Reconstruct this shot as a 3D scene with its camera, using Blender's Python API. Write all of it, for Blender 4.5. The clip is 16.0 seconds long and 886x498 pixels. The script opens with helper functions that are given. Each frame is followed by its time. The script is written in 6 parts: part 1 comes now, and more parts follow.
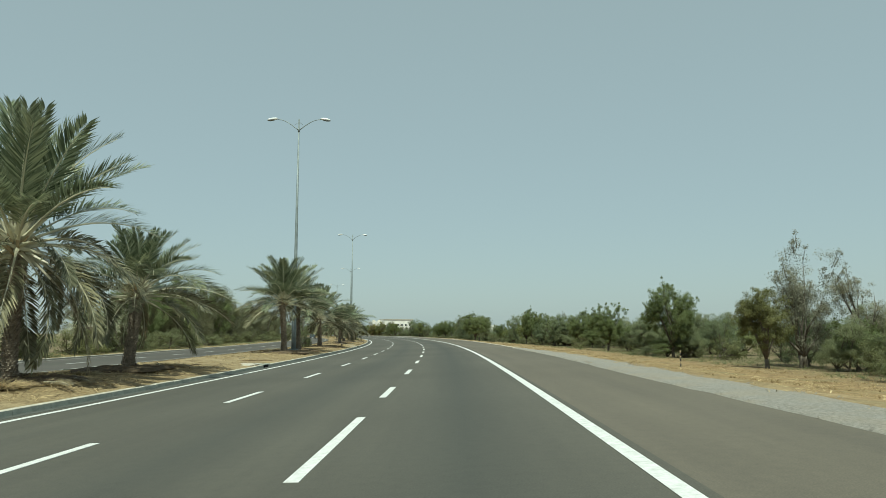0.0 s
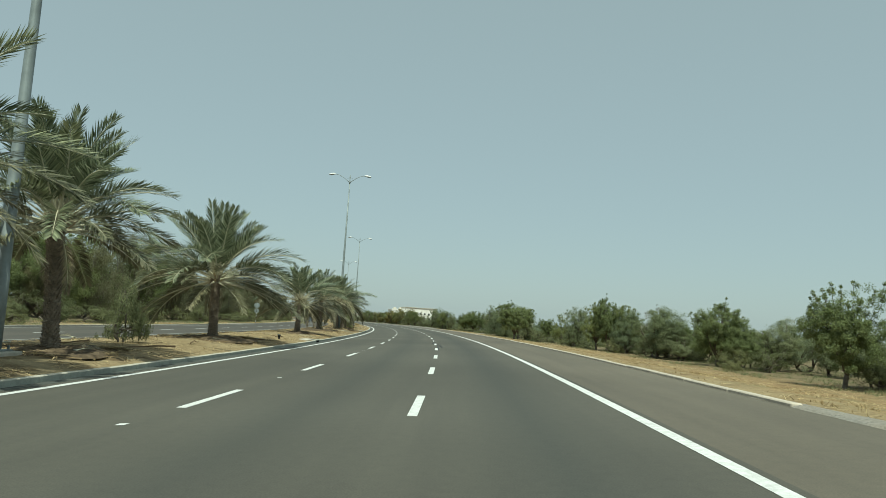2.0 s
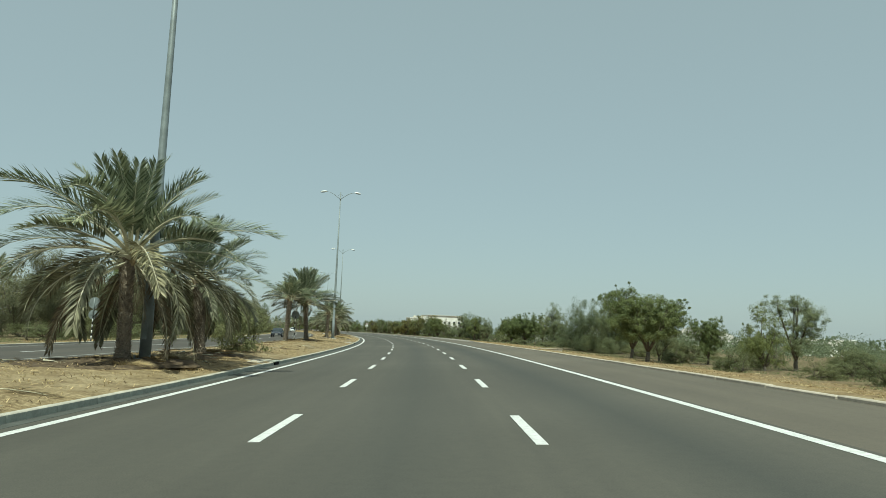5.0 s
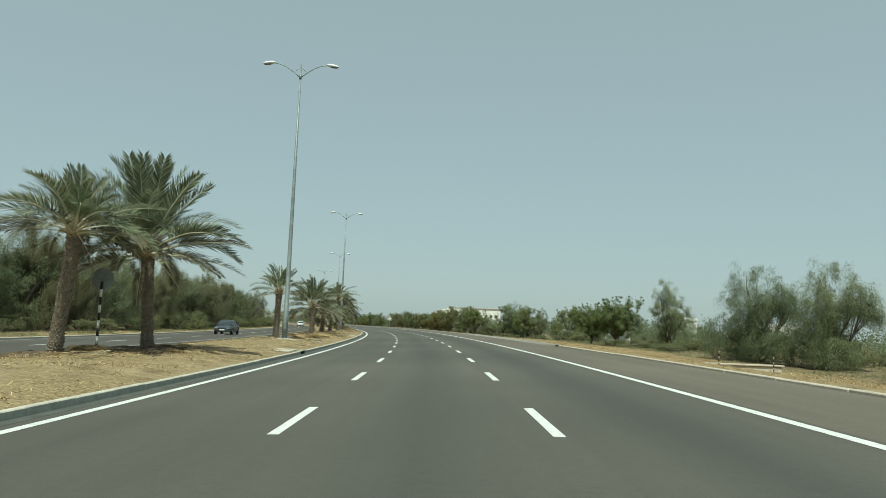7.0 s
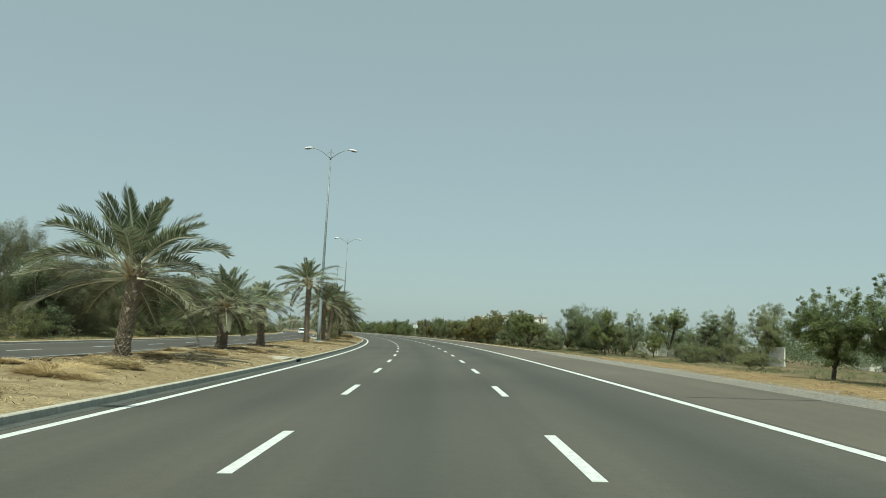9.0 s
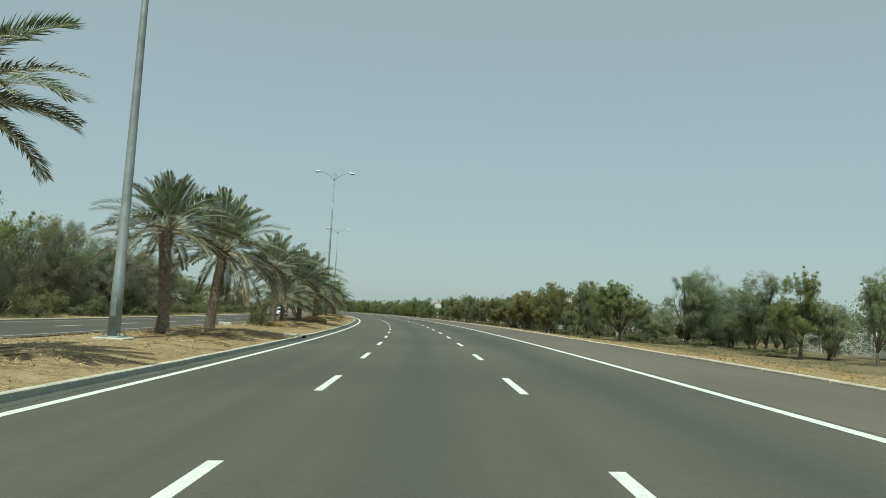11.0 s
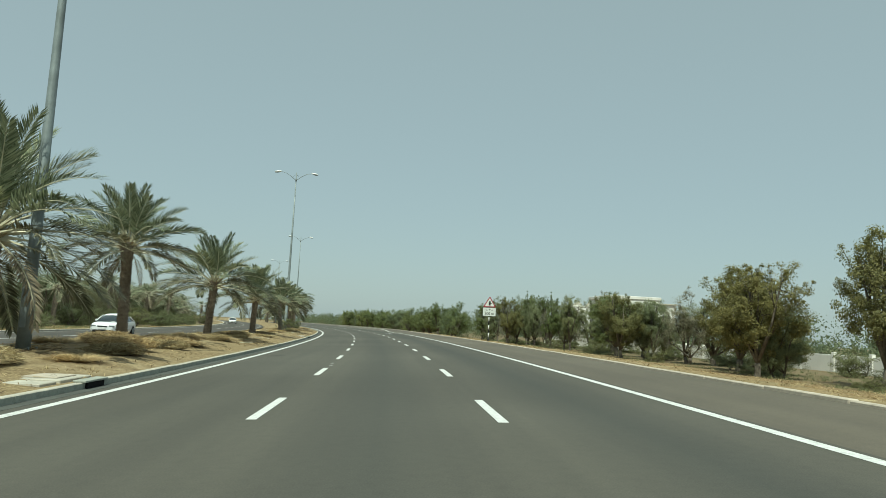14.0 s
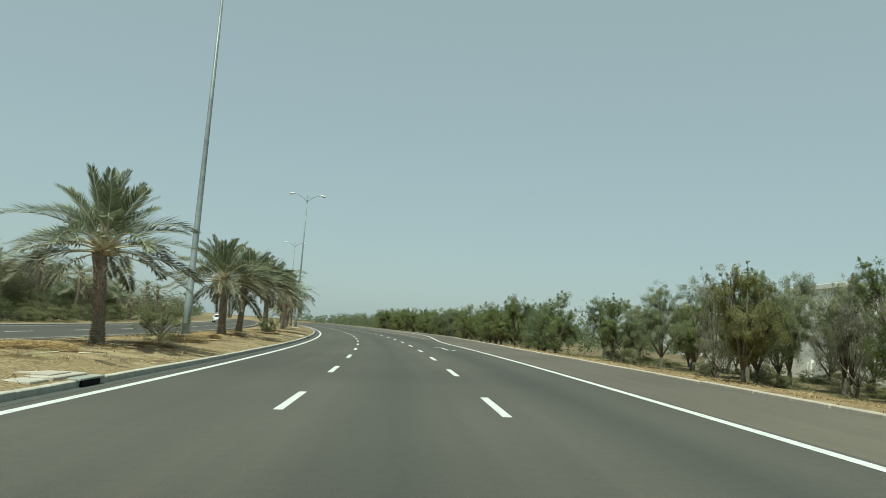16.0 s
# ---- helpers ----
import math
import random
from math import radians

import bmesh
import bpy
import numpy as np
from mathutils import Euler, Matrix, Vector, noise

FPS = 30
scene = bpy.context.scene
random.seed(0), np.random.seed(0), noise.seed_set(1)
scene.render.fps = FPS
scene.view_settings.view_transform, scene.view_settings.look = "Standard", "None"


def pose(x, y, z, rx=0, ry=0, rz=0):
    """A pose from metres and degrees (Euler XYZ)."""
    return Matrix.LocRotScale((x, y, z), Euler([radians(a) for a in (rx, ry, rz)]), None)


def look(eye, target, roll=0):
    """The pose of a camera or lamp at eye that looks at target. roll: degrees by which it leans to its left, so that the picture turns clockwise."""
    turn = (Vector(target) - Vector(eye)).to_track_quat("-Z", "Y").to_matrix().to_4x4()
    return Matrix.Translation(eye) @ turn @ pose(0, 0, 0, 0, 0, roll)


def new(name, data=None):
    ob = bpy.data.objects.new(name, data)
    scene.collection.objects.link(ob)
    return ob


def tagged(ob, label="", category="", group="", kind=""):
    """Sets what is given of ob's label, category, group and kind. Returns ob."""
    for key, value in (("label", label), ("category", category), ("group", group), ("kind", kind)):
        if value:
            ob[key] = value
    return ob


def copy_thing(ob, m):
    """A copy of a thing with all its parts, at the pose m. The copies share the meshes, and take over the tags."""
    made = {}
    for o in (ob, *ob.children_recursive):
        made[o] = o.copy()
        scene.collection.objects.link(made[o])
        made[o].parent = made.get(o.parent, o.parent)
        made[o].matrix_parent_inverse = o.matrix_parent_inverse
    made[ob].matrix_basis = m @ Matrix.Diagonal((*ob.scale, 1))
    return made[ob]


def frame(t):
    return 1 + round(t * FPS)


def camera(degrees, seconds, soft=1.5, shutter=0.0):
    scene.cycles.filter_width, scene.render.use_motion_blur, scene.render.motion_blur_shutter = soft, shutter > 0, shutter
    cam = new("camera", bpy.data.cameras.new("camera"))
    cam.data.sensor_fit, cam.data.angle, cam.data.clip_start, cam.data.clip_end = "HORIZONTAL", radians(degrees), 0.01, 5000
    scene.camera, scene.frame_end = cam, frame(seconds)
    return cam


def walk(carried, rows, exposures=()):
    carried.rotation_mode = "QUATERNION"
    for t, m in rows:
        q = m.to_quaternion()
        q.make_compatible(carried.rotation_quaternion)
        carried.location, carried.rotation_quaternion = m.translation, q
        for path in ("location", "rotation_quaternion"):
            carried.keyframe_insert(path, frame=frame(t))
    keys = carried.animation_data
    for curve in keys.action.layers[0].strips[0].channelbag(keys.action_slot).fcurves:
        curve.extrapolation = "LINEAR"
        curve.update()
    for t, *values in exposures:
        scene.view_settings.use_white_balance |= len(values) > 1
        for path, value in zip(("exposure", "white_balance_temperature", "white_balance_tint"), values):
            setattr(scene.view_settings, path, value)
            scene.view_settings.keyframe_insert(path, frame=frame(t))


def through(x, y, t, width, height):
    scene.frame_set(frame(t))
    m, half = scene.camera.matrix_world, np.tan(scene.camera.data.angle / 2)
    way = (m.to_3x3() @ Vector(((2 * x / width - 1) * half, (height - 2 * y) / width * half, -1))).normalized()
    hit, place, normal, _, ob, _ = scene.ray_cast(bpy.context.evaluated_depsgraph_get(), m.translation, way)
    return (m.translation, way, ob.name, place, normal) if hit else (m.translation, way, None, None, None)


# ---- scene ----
# Dual carriageway with a palm-planted median, seen from a car.
cam = camera(63.5, 16.0, soft=0.85)
PATH = [
    (0, (1.561, 0.000, 1.405), (1.362, 9.930, 2.571), 0.01),
    (0.5, (1.401, 10.219, 1.400), (0.890, 20.150, 2.462), 1.07),
    (1, (1.105, 20.056, 1.392), (0.424, 29.973, 2.484), 1.88),
    (1.5, (0.657, 30.635, 1.380), (-0.085, 40.549, 2.454), 3.03),
    (2, (0.039, 41.268, 1.365), (-0.563, 51.195, 2.409), 3.65),
    (2.5, (-0.739, 51.897, 1.347), (-1.595, 61.806, 2.383), 3.14),
    (3, (-1.595, 62.666, 1.330), (-2.496, 72.574, 2.342), 3.62),
    (3.5, (-2.555, 73.328, 1.314), (-3.713, 83.219, 2.230), 2.37),
    (4, (-3.539, 83.690, 1.300), (-4.719, 93.569, 2.303), 2.39),
    (4.5, (-4.582, 94.679, 1.290), (-5.929, 104.543, 2.228), 1.77),
    (5, (-5.666, 105.905, 1.285), (-6.578, 115.796, 2.448), 2.21),
    (5.2, (-6.131, 110.313, 1.283), (-6.986, 120.204, 2.482), 2.45),
    (5.7, (-7.282, 121.423, 1.283), (-8.272, 131.304, 2.462), 2.41),
    (6.2, (-8.574, 132.535, 1.281), (-9.727, 142.403, 2.416), 2.31),
    (6.8, (-10.283, 145.974, 1.279), (-11.625, 155.824, 2.361), 2.18),
    (7.3, (-11.827, 157.343, 1.278), (-13.301, 167.177, 2.340), 2.14),
    (7.5, (-12.525, 162.006, 1.276), (-14.180, 171.807, 2.370), 2.05),
    (8, (-14.298, 173.641, 1.275), (-16.243, 183.393, 2.330), 2.38),
    (8.5, (-16.147, 185.222, 1.277), (-17.911, 195.011, 2.315), 2.58),
    (9, (-18.200, 196.915, 1.277), (-20.057, 206.670, 2.456), 2.71),
    (9.5, (-20.430, 208.688, 1.277), (-22.123, 218.505, 2.147), 3.37),
    (9.7, (-21.389, 213.446, 1.276), (-23.192, 223.236, 2.227), 3.31),
    (10.2, (-23.830, 225.230, 1.275), (-25.762, 234.996, 2.218), 3.26),
    (10.75, (-26.699, 238.159, 1.273), (-28.811, 247.890, 2.195), 3.13),
    (11.3, (-29.746, 251.061, 1.271), (-32.046, 260.751, 2.173), 2.99),
    (11.8, (-32.654, 262.772, 1.270), (-35.105, 272.426, 2.164), 2.94),
    (12, (-33.868, 267.464, 1.270), (-36.372, 277.105, 2.157), 2.69),
    (12.5, (-37.171, 279.767, 1.269), (-39.616, 289.405, 2.333), 3.12),
    (13, (-40.531, 292.018, 1.271), (-42.968, 301.652, 2.387), 2.91),
    (13.5, (-43.863, 303.499, 1.273), (-46.424, 313.113, 2.284), 3.41),
    (14, (-47.520, 315.734, 1.276), (-49.981, 325.366, 2.364), 2.92),
    (14.5, (-51.742, 328.798, 1.274), (-54.463, 338.354, 2.404), 4.09),
    (15, (-55.879, 341.017, 1.272), (-58.875, 350.490, 2.410), 4.01),
    (15.5, (-60.224, 353.077, 1.267), (-63.485, 362.449, 2.502), 3.19),
    (16, (-64.778, 365.743, 1.269), (-67.832, 375.200, 2.379), 4.11),
]
walk(cam, [(t, look(eye, target, roll)) for t, eye, target, roll in PATH],
     exposures=[(0, 0.05, 6250, -11.0), (16, 0.05, 6250, -11.0)])

# ---------------------------------------------------------------- daylight
SUN_ELEVATION, SUN_BEARING = 60.0, 177.0
world = bpy.data.worlds.new("hazy_sky")
scene.world = world
world.use_nodes = True
wt = world.node_tree
sky = wt.nodes.new("ShaderNodeTexSky")
sky.sky_type = "NISHITA"
sky.sun_disc = False
sky.sun_elevation = radians(SUN_ELEVATION)
sky.sun_rotation = radians(SUN_BEARING)
sky.air_density, sky.dust_density, sky.ozone_density = 1.0, 1.6, 1.0
sky.altitude = 0
wt.nodes["Background"].inputs["Strength"].default_value = 0.10
# dust haze evens out the whole dome
haze = wt.nodes.new("ShaderNodeMix")
haze.data_type = "RGBA"
haze.inputs["Factor"].default_value = 0.72
rise = wt.nodes.new("ShaderNodeSeparateXYZ")
wt.links.new(wt.nodes.new("ShaderNodeTexCoord").outputs["Generated"], rise.inputs[0])
veil = wt.nodes.new("ShaderNodeValToRGB")
veil.color_ramp.elements[0].position, veil.color_ramp.elements[0].color = 0.0, (4.78, 5.26, 5.62, 1.0)
veil.color_ramp.elements[1].position, veil.color_ramp.elements[1].color = 0.45, (4.30, 4.74, 5.00, 1.0)
wt.links.new(rise.outputs["Z"], veil.inputs["Fac"])
wt.links.new(veil.outputs["Color"], haze.inputs["B"])
wt.links.new(sky.outputs["Color"], haze.inputs["A"])
wt.links.new([o for o in haze.outputs if o.type == "RGBA"][0], wt.nodes["Background"].inputs["Color"])
sun_data = bpy.data.lights.new("sun", "SUN")
sun_data.energy, sun_data.angle, sun_data.color = 4.45, radians(0.6), (1.0, 0.95, 0.86)
sun = new("sun", sun_data)
sb, se = radians(SUN_BEARING), radians(SUN_ELEVATION)
sun.matrix_basis = look((0, 0, 60), (-math.sin(sb) * math.cos(se) * 10, -math.cos(sb) * math.cos(se) * 10, 60 - 10 * math.sin(se)))

# ---------------------------------------------------------------- materials


class Nodes:
    """A small builder for node materials in world-sized coordinates."""

    def __init__(self, name, rough=0.8, spec=0.3, metal=0.0):
        self.m = bpy.data.materials.new(name)
        self.m.use_nodes = True
        self.t = self.m.node_tree
        self.b = self.t.nodes["Principled BSDF"]
        self.b.inputs["Roughness"].default_value = rough
        self.b.inputs["Specular IOR Level"].default_value = spec
        self.b.inputs["Metallic"].default_value = metal
        self.tc = self.t.nodes.new("ShaderNodeTexCoord")

    def n(self, kind, **inputs):
        node = self.t.nodes.new("ShaderNode" + kind)
        for key, value in inputs.items():
            sock = node.inputs[key.replace("_", " ")]
            if isinstance(value, bpy.types.NodeSocket):
                self.t.links.new(value, sock)
            else:
                sock.default_value = value
        return node

    def noise(self, scale, detail=4.0, rough=0.6, coords="Object", vec=None):
        return self.n("TexNoise", Vector=vec or self.tc.outputs[coords], Scale=scale, Detail=detail, Roughness=rough).outputs["Fac"]

    def ramp(self, fac, *stops):
        node = self.n("ValToRGB", Fac=fac)
        el = node.color_ramp.elements
        while len(el) < len(stops):
            el.new(0.5)
        for e, (pos, col) in zip(el, stops):
            e.position, e.color = pos, (*col, 1) if len(col) == 3 else col
        return node.outputs["Color"]

    def mix(self, fac, a, b, mode="MIX"):
        node = self.t.nodes.new("ShaderNodeMix")
        node.data_type, node.blend_type = "RGBA", mode
        for sock, v in ((node.inputs["Factor"], fac), (node.inputs["A"], a), (node.inputs["B"], b)):
            if isinstance(v, bpy.types.NodeSocket):
                self.t.links.new(v, sock)
            elif sock.type == "RGBA" or sock.name != "Factor":
                if isinstance(v, tuple):
                    sock.default_value = (*v, 1) if len(v) == 3 else v
            else:
                sock.default_value = v
        out = [o for o in node.outputs if o.type == "RGBA"][0]
        return out

    def math(self, op, a, b=0.0, c=0.0):
        node = self.t.nodes.new("ShaderNodeMath")
        node.operation = op
        for sock, v in zip(node.inputs, (a, b, c)):
            if isinstance(v, bpy.types.NodeSocket):
                self.t.links.new(v, sock)
            else:
                sock.default_value = v
        return node.outputs[0]

    def colour(self, c):
        if isinstance(c, tuple):
            self.b.inputs["Base Color"].default_value = (*c, 1)
        else:
            self.t.links.new(c, self.b.inputs["Base Color"])
        return self

    def bump(self, height, strength=0.3, distance=0.02):
        node = self.n("Bump", Strength=strength, Distance=distance, Height=height)
        self.t.links.new(node.outputs["Normal"], self.b.inputs["Normal"])
        return self

    def leafy(self, amount=0.35):
        """Lets some light through the leaf."""
        out = self.t.nodes["Material Output"]
        tr = self.t.nodes.new("ShaderNodeBsdfTranslucent")
        col = self.b.inputs["Base Color"]
        if col.links:
            self.t.links.new(col.links[0].from_socket, tr.inputs["Color"])
        mx = self.n("MixShader", Fac=amount)
        self.t.links.new(self.b.outputs[0], mx.inputs[1])
        self.t.links.new(tr.outputs[0], mx.inputs[2])
        self.t.links.new(mx.outputs[0], out.inputs["Surface"])
        return self


def plain(name, col, rough=0.6, spec=0.4, metal=0.0, vary=0.12, scale=3.0):
    k = Nodes(name, rough, spec, metal)
    f = k.noise(scale)
    lo, hi = tuple(c * (1 - vary) for c in col), tuple(min(1, c * (1 + vary)) for c in col)
    k.colour(k.ramp(f, (0.35, lo), (0.65, hi)))
    return k.m


def make_asphalt(name, base, lanes):
    """Asphalt; its UV holds metres across and along the road. lanes: centres of the traffic lanes."""
    k = Nodes(name, 0.82, 0.35)
    uv = k.n("SeparateXYZ", Vector=k.tc.outputs["UV"])
    across, along = uv.outputs["X"], uv.outputs["Y"]
    stretched = k.n("CombineXYZ", X=across, Y=k.math("MULTIPLY", along, 0.035), Z=0.0).outputs[0]
    streak = k.noise(1.1, 5, 0.6, vec=stretched)
    patch = k.noise(0.09, 3, 0.5, coords="UV")
    grain = k.noise(55.0, 3, 0.7, coords="UV")
    col = k.ramp(patch, (0.3, tuple(c * 0.86 for c in base)), (0.7, tuple(c * 1.16 for c in base)))
    col = k.mix(0.55, col, k.ramp(streak, (0.3, (0.72, 0.72, 0.73)), (0.7, (1.18, 1.16, 1.12))), "MULTIPLY")
    oil = None
    for centre, depth in lanes:
        d = k.math("ABSOLUTE", k.math("SUBTRACT", across, centre))
        band = k.math("MULTIPLY", k.math("SUBTRACT", 1.0, k.math("SMOOTH_MIN", k.math("DIVIDE", d, 1.1), 1.0, 0.4)), depth)
        oil = band if oil is None else k.math("ADD", oil, band)
    if oil is not None:
        wob = k.math("MULTIPLY", oil, k.math("ADD", 0.45, streak))
        col = k.mix(wob, col, (0.042, 0.045, 0.041))
    col = k.mix(0.45, col, k.ramp(grain, (0.3, (0.5, 0.5, 0.5)), (0.72, (1.6, 1.58, 1.54))), "MULTIPLY")
    speck = k.noise(6.0, 6, 0.75, coords="UV")
    col = k.mix(0.30, col, k.ramp(speck, (0.32, (0.66, 0.66, 0.67)), (0.5, (1, 1, 1)), (0.72, (1.3, 1.28, 1.22))), "MULTIPLY")
    k.colour(col)
    k.bump(grain, 0.25, 0.004)
    return k.m


M = {}
M["asphalt"] = make_asphalt("asphalt", (0.0850, 0.0805, 0.0665), ((-5.3, 0.10), (-1.75, 0.45), (1.7, 0.62)))
M["shoulder"] = make_asphalt("shoulder_asphalt", (0.118, 0.104, 0.081), ())
M["asphalt_far"] = make_asphalt("asphalt_opposite", (0.080, 0.072, 0.061), ((-19.0, 0.3), (-22.6, 0.4)))


def make_paint(name="road_paint", wear=1.0):
    k = Nodes(name, 0.65, 0.35)
    w = k.noise(9.0, 5, 0.7)
    f = k.noise(60.0, 3, 0.7)
    col = k.ramp(w, (0.25, (0.46, 0.46, 0.44)), (0.6, (0.72, 0.72, 0.70)))
    col = k.mix(0.4, col, k.ramp(f, (0.3, (0.7, 0.7, 0.68)), (0.6, (1, 1, 1))), "MULTIPLY")
    k.colour(k.mix(1.0, col, (wear, wear, wear * 0.95), "MULTIPLY") if wear < 1 else col)
    return k.m


M["paint"] = make_paint()
M["worn_paint"] = make_paint("worn_road_paint", 0.55)


def make_sand():
    k = Nodes("sandy_ground", 0.95, 0.1)
    uv = k.n("SeparateXYZ", Vector=k.tc.outputs["UV"])
    across = uv.outputs["X"]
    big, mid, fine = k.noise(0.12, 4), k.noise(0.9, 5, 0.65), k.noise(14.0, 4, 0.7)
    sand = k.ramp(mid, (0.36, (0.140, 0.101, 0.060)), (0.46, (0.246, 0.191, 0.113)), (0.60, (0.362, 0.292, 0.178)))
    flat = k.n("Mapping", Vector=k.tc.outputs["Object"], Scale=(1.0, 3.2, 1.0)).outputs[0]
    lying = k.noise(7.0, 5, 0.75, vec=flat)
    straw = k.ramp(lying, (0.38, (0.095, 0.068, 0.038)), (0.48, (0.236, 0.173, 0.092)), (0.60, (0.390, 0.312, 0.180)))
    col = k.mix(k.ramp(big, (0.38, (0.1, 0.1, 0.1)), (0.56, (0.9, 0.9, 0.9))), sand, straw)
    # dry red-brown grass litter covers the verge on the outer side
    dry = k.ramp(k.noise(2.2, 7, 0.8), (0.36, (0.112, 0.076, 0.042)), (0.47, (0.246, 0.164, 0.083)), (0.60, (0.370, 0.268, 0.140)))
    dry = k.mix(k.ramp(k.noise(0.45, 3), (0.52, (0, 0, 0)), (0.62, (0.55, 0.55, 0.55))), dry, (0.172, 0.169, 0.095))
    outer = k.math("MULTIPLY", k.n("MapRange", Value=across, From_Min=7.4, From_Max=9.5).outputs[0], 0.8)
    col = k.mix(outer, col, dry)
    # scrub soil under the trees
    soil = k.ramp(mid, (0.3, (0.086, 0.076, 0.048)), (0.7, (0.224, 0.178, 0.114)))
    green = k.math("MULTIPLY", k.n("MapRange", Value=across, From_Min=15.0, From_Max=22.0).outputs[0], 0.75)
    col = k.mix(green, col, soil)
    left = k.math("MULTIPLY", k.n("MapRange", Value=across, From_Min=-26.5, From_Max=-30.0).outputs[0], 0.75)
    col = k.mix(left, col, soil)
    col = k.mix(0.45, col, k.ramp(fine, (0.36, (0.5, 0.48, 0.46)), (0.62, (1.3, 1.3, 1.3))), "MULTIPLY")
    k.colour(col)
    k.bump(k.math("ADD", fine, k.math("MULTIPLY", mid, 2.0)), 0.55, 0.05)
    return k.m


M["sand"] = make_sand()


def make_concrete(name, col):
    k = Nodes(name, 0.85, 0.25)
    info = k.n("ObjectInfo").outputs["Random"]
    a, b = k.noise(2.5, 5, 0.65), k.noise(26.0, 3, 0.7)
    c = k.ramp(a, (0.3, tuple(v * 0.72 for v in col)), (0.7, tuple(v * 1.15 for v in col)))
    c = k.mix(0.35, c, k.ramp(b, (0.3, (0.7, 0.7, 0.7)), (0.7, (1.15, 1.15, 1.15))), "MULTIPLY")
    c = k.mix(0.3, c, k.ramp(info, (0.0, (0.78, 0.79, 0.78)), (1.0, (1.12, 1.12, 1.1))), "MULTIPLY")
    k.colour(c)
    k.bump(b, 0.3, 0.006)
    return k.m


M["kerb"] = make_concrete("kerb_concrete", (0.36, 0.375, 0.325))
M["concrete"] = make_concrete("pale_concrete", (0.52, 0.485, 0.41))
M["edging"] = make_concrete("dusty_edging", (0.50, 0.44, 0.36))
M["gutter"] = make_concrete("gutter_concrete", (0.095, 0.10, 0.09))


def make_leaf(name, dark, light, rough=0.55, through=0.55):
    k = Nodes(name, rough, 0.5 if rough < 0.4 else 0.25)
    isle = k.n("NewGeometry").outputs["Random Per Island"]
    info = k.n("ObjectInfo").outputs["Random"]
    col = k.ramp(isle, (0.0, dark), (0.8, light), (1.0, tuple(min(1, c * 1.2) for c in light)))
    col = k.mix(0.6, col, k.ramp(info, (0.0, (0.74, 0.80, 0.74)), (0.5, (1, 1, 1)), (1.0, (1.22, 1.12, 0.95))), "MULTIPLY")
    k.colour(col)
    return k.leafy(through).m


M["neem"] = make_leaf("broad_leaf_green", (0.133, 0.163, 0.071), (0.260, 0.294, 0.126))
M["acacia"] = make_leaf("grey_green_leaf", (0.165, 0.190, 0.104), (0.294, 0.318, 0.179))
M["pale"] = make_leaf("pale_dusty_leaf", (0.181, 0.176, 0.126), (0.326, 0.316, 0.233))
M["bushleaf"] = make_leaf("dusty_bush_leaf", (0.133, 0.148, 0.074), (0.244, 0.257, 0.132))
M["brownleaf"] = make_leaf("yellow_brown_leaf", (0.151, 0.155, 0.067), (0.286, 0.268, 0.115))
# distance haze is mixed into this paler, bluer leaf colour
M["haze_leaf"] = make_leaf("hazed_blue_green_leaf", (0.126, 0.156, 0.094), (0.233, 0.279, 0.179))
M["belt_leaf"] = make_leaf("dusty_belt_leaf", (0.128, 0.155, 0.086), (0.233, 0.266, 0.153))
M["scrubleaf"] = make_leaf("olive_scrub_leaf", (0.119, 0.123, 0.071), (0.219, 0.219, 0.130))
M["frond"] = make_leaf("palm_leaflet", (0.078, 0.102, 0.060), (0.305, 0.332, 0.216), 0.42, 0.25)
M["frond_old"] = make_leaf("old_palm_leaflet", (0.088, 0.090, 0.055), (0.270, 0.262, 0.172), 0.5, 0.22)
M["frond_dead"] = make_leaf("dead_palm_leaflet", (0.125, 0.103, 0.070), (0.290, 0.246, 0.170), 0.7, 0.15)
M["straw"] = make_leaf("dry_grass_blade", (0.28, 0.20, 0.10), (0.54, 0.43, 0.24), 0.8, 0.25)
M["verge_straw"] = make_leaf("tawny_grass_blade", (0.20, 0.140, 0.070), (0.40, 0.295, 0.155), 0.8, 0.2)
M["pale_straw"] = make_leaf("pale_straw_stalk", (0.34, 0.26, 0.14), (0.58, 0.47, 0.28), 0.8, 0.25)
M["litter"] = make_leaf("dry_twig", (0.23, 0.172, 0.098), (0.52, 0.42, 0.25), 0.85, 0.1)
# very dark litter brown, which also paints in shade beneath the palms
M["debris_shade"] = make_leaf("debris_and_shade_brown", (0.035, 0.026, 0.018), (0.12, 0.085, 0.055), 0.9, 0.05)
M["rachis"] = plain("palm_rachis", (0.50, 0.47, 0.34), 0.45)


def make_bark(name, dark, light, scale):
    k = Nodes(name, 0.92, 0.1)
    a, b = k.noise(scale, 5, 0.7), k.noise(scale * 6, 3, 0.7)
    c = k.ramp(a, (0.3, dark), (0.7, light))
    k.colour(k.mix(0.4, c, k.ramp(b, (0.3, (0.6, 0.6, 0.6)), (0.7, (1.3, 1.3, 1.3))), "MULTIPLY"))
    k.bump(a, 0.6, 0.03)
    return k.m


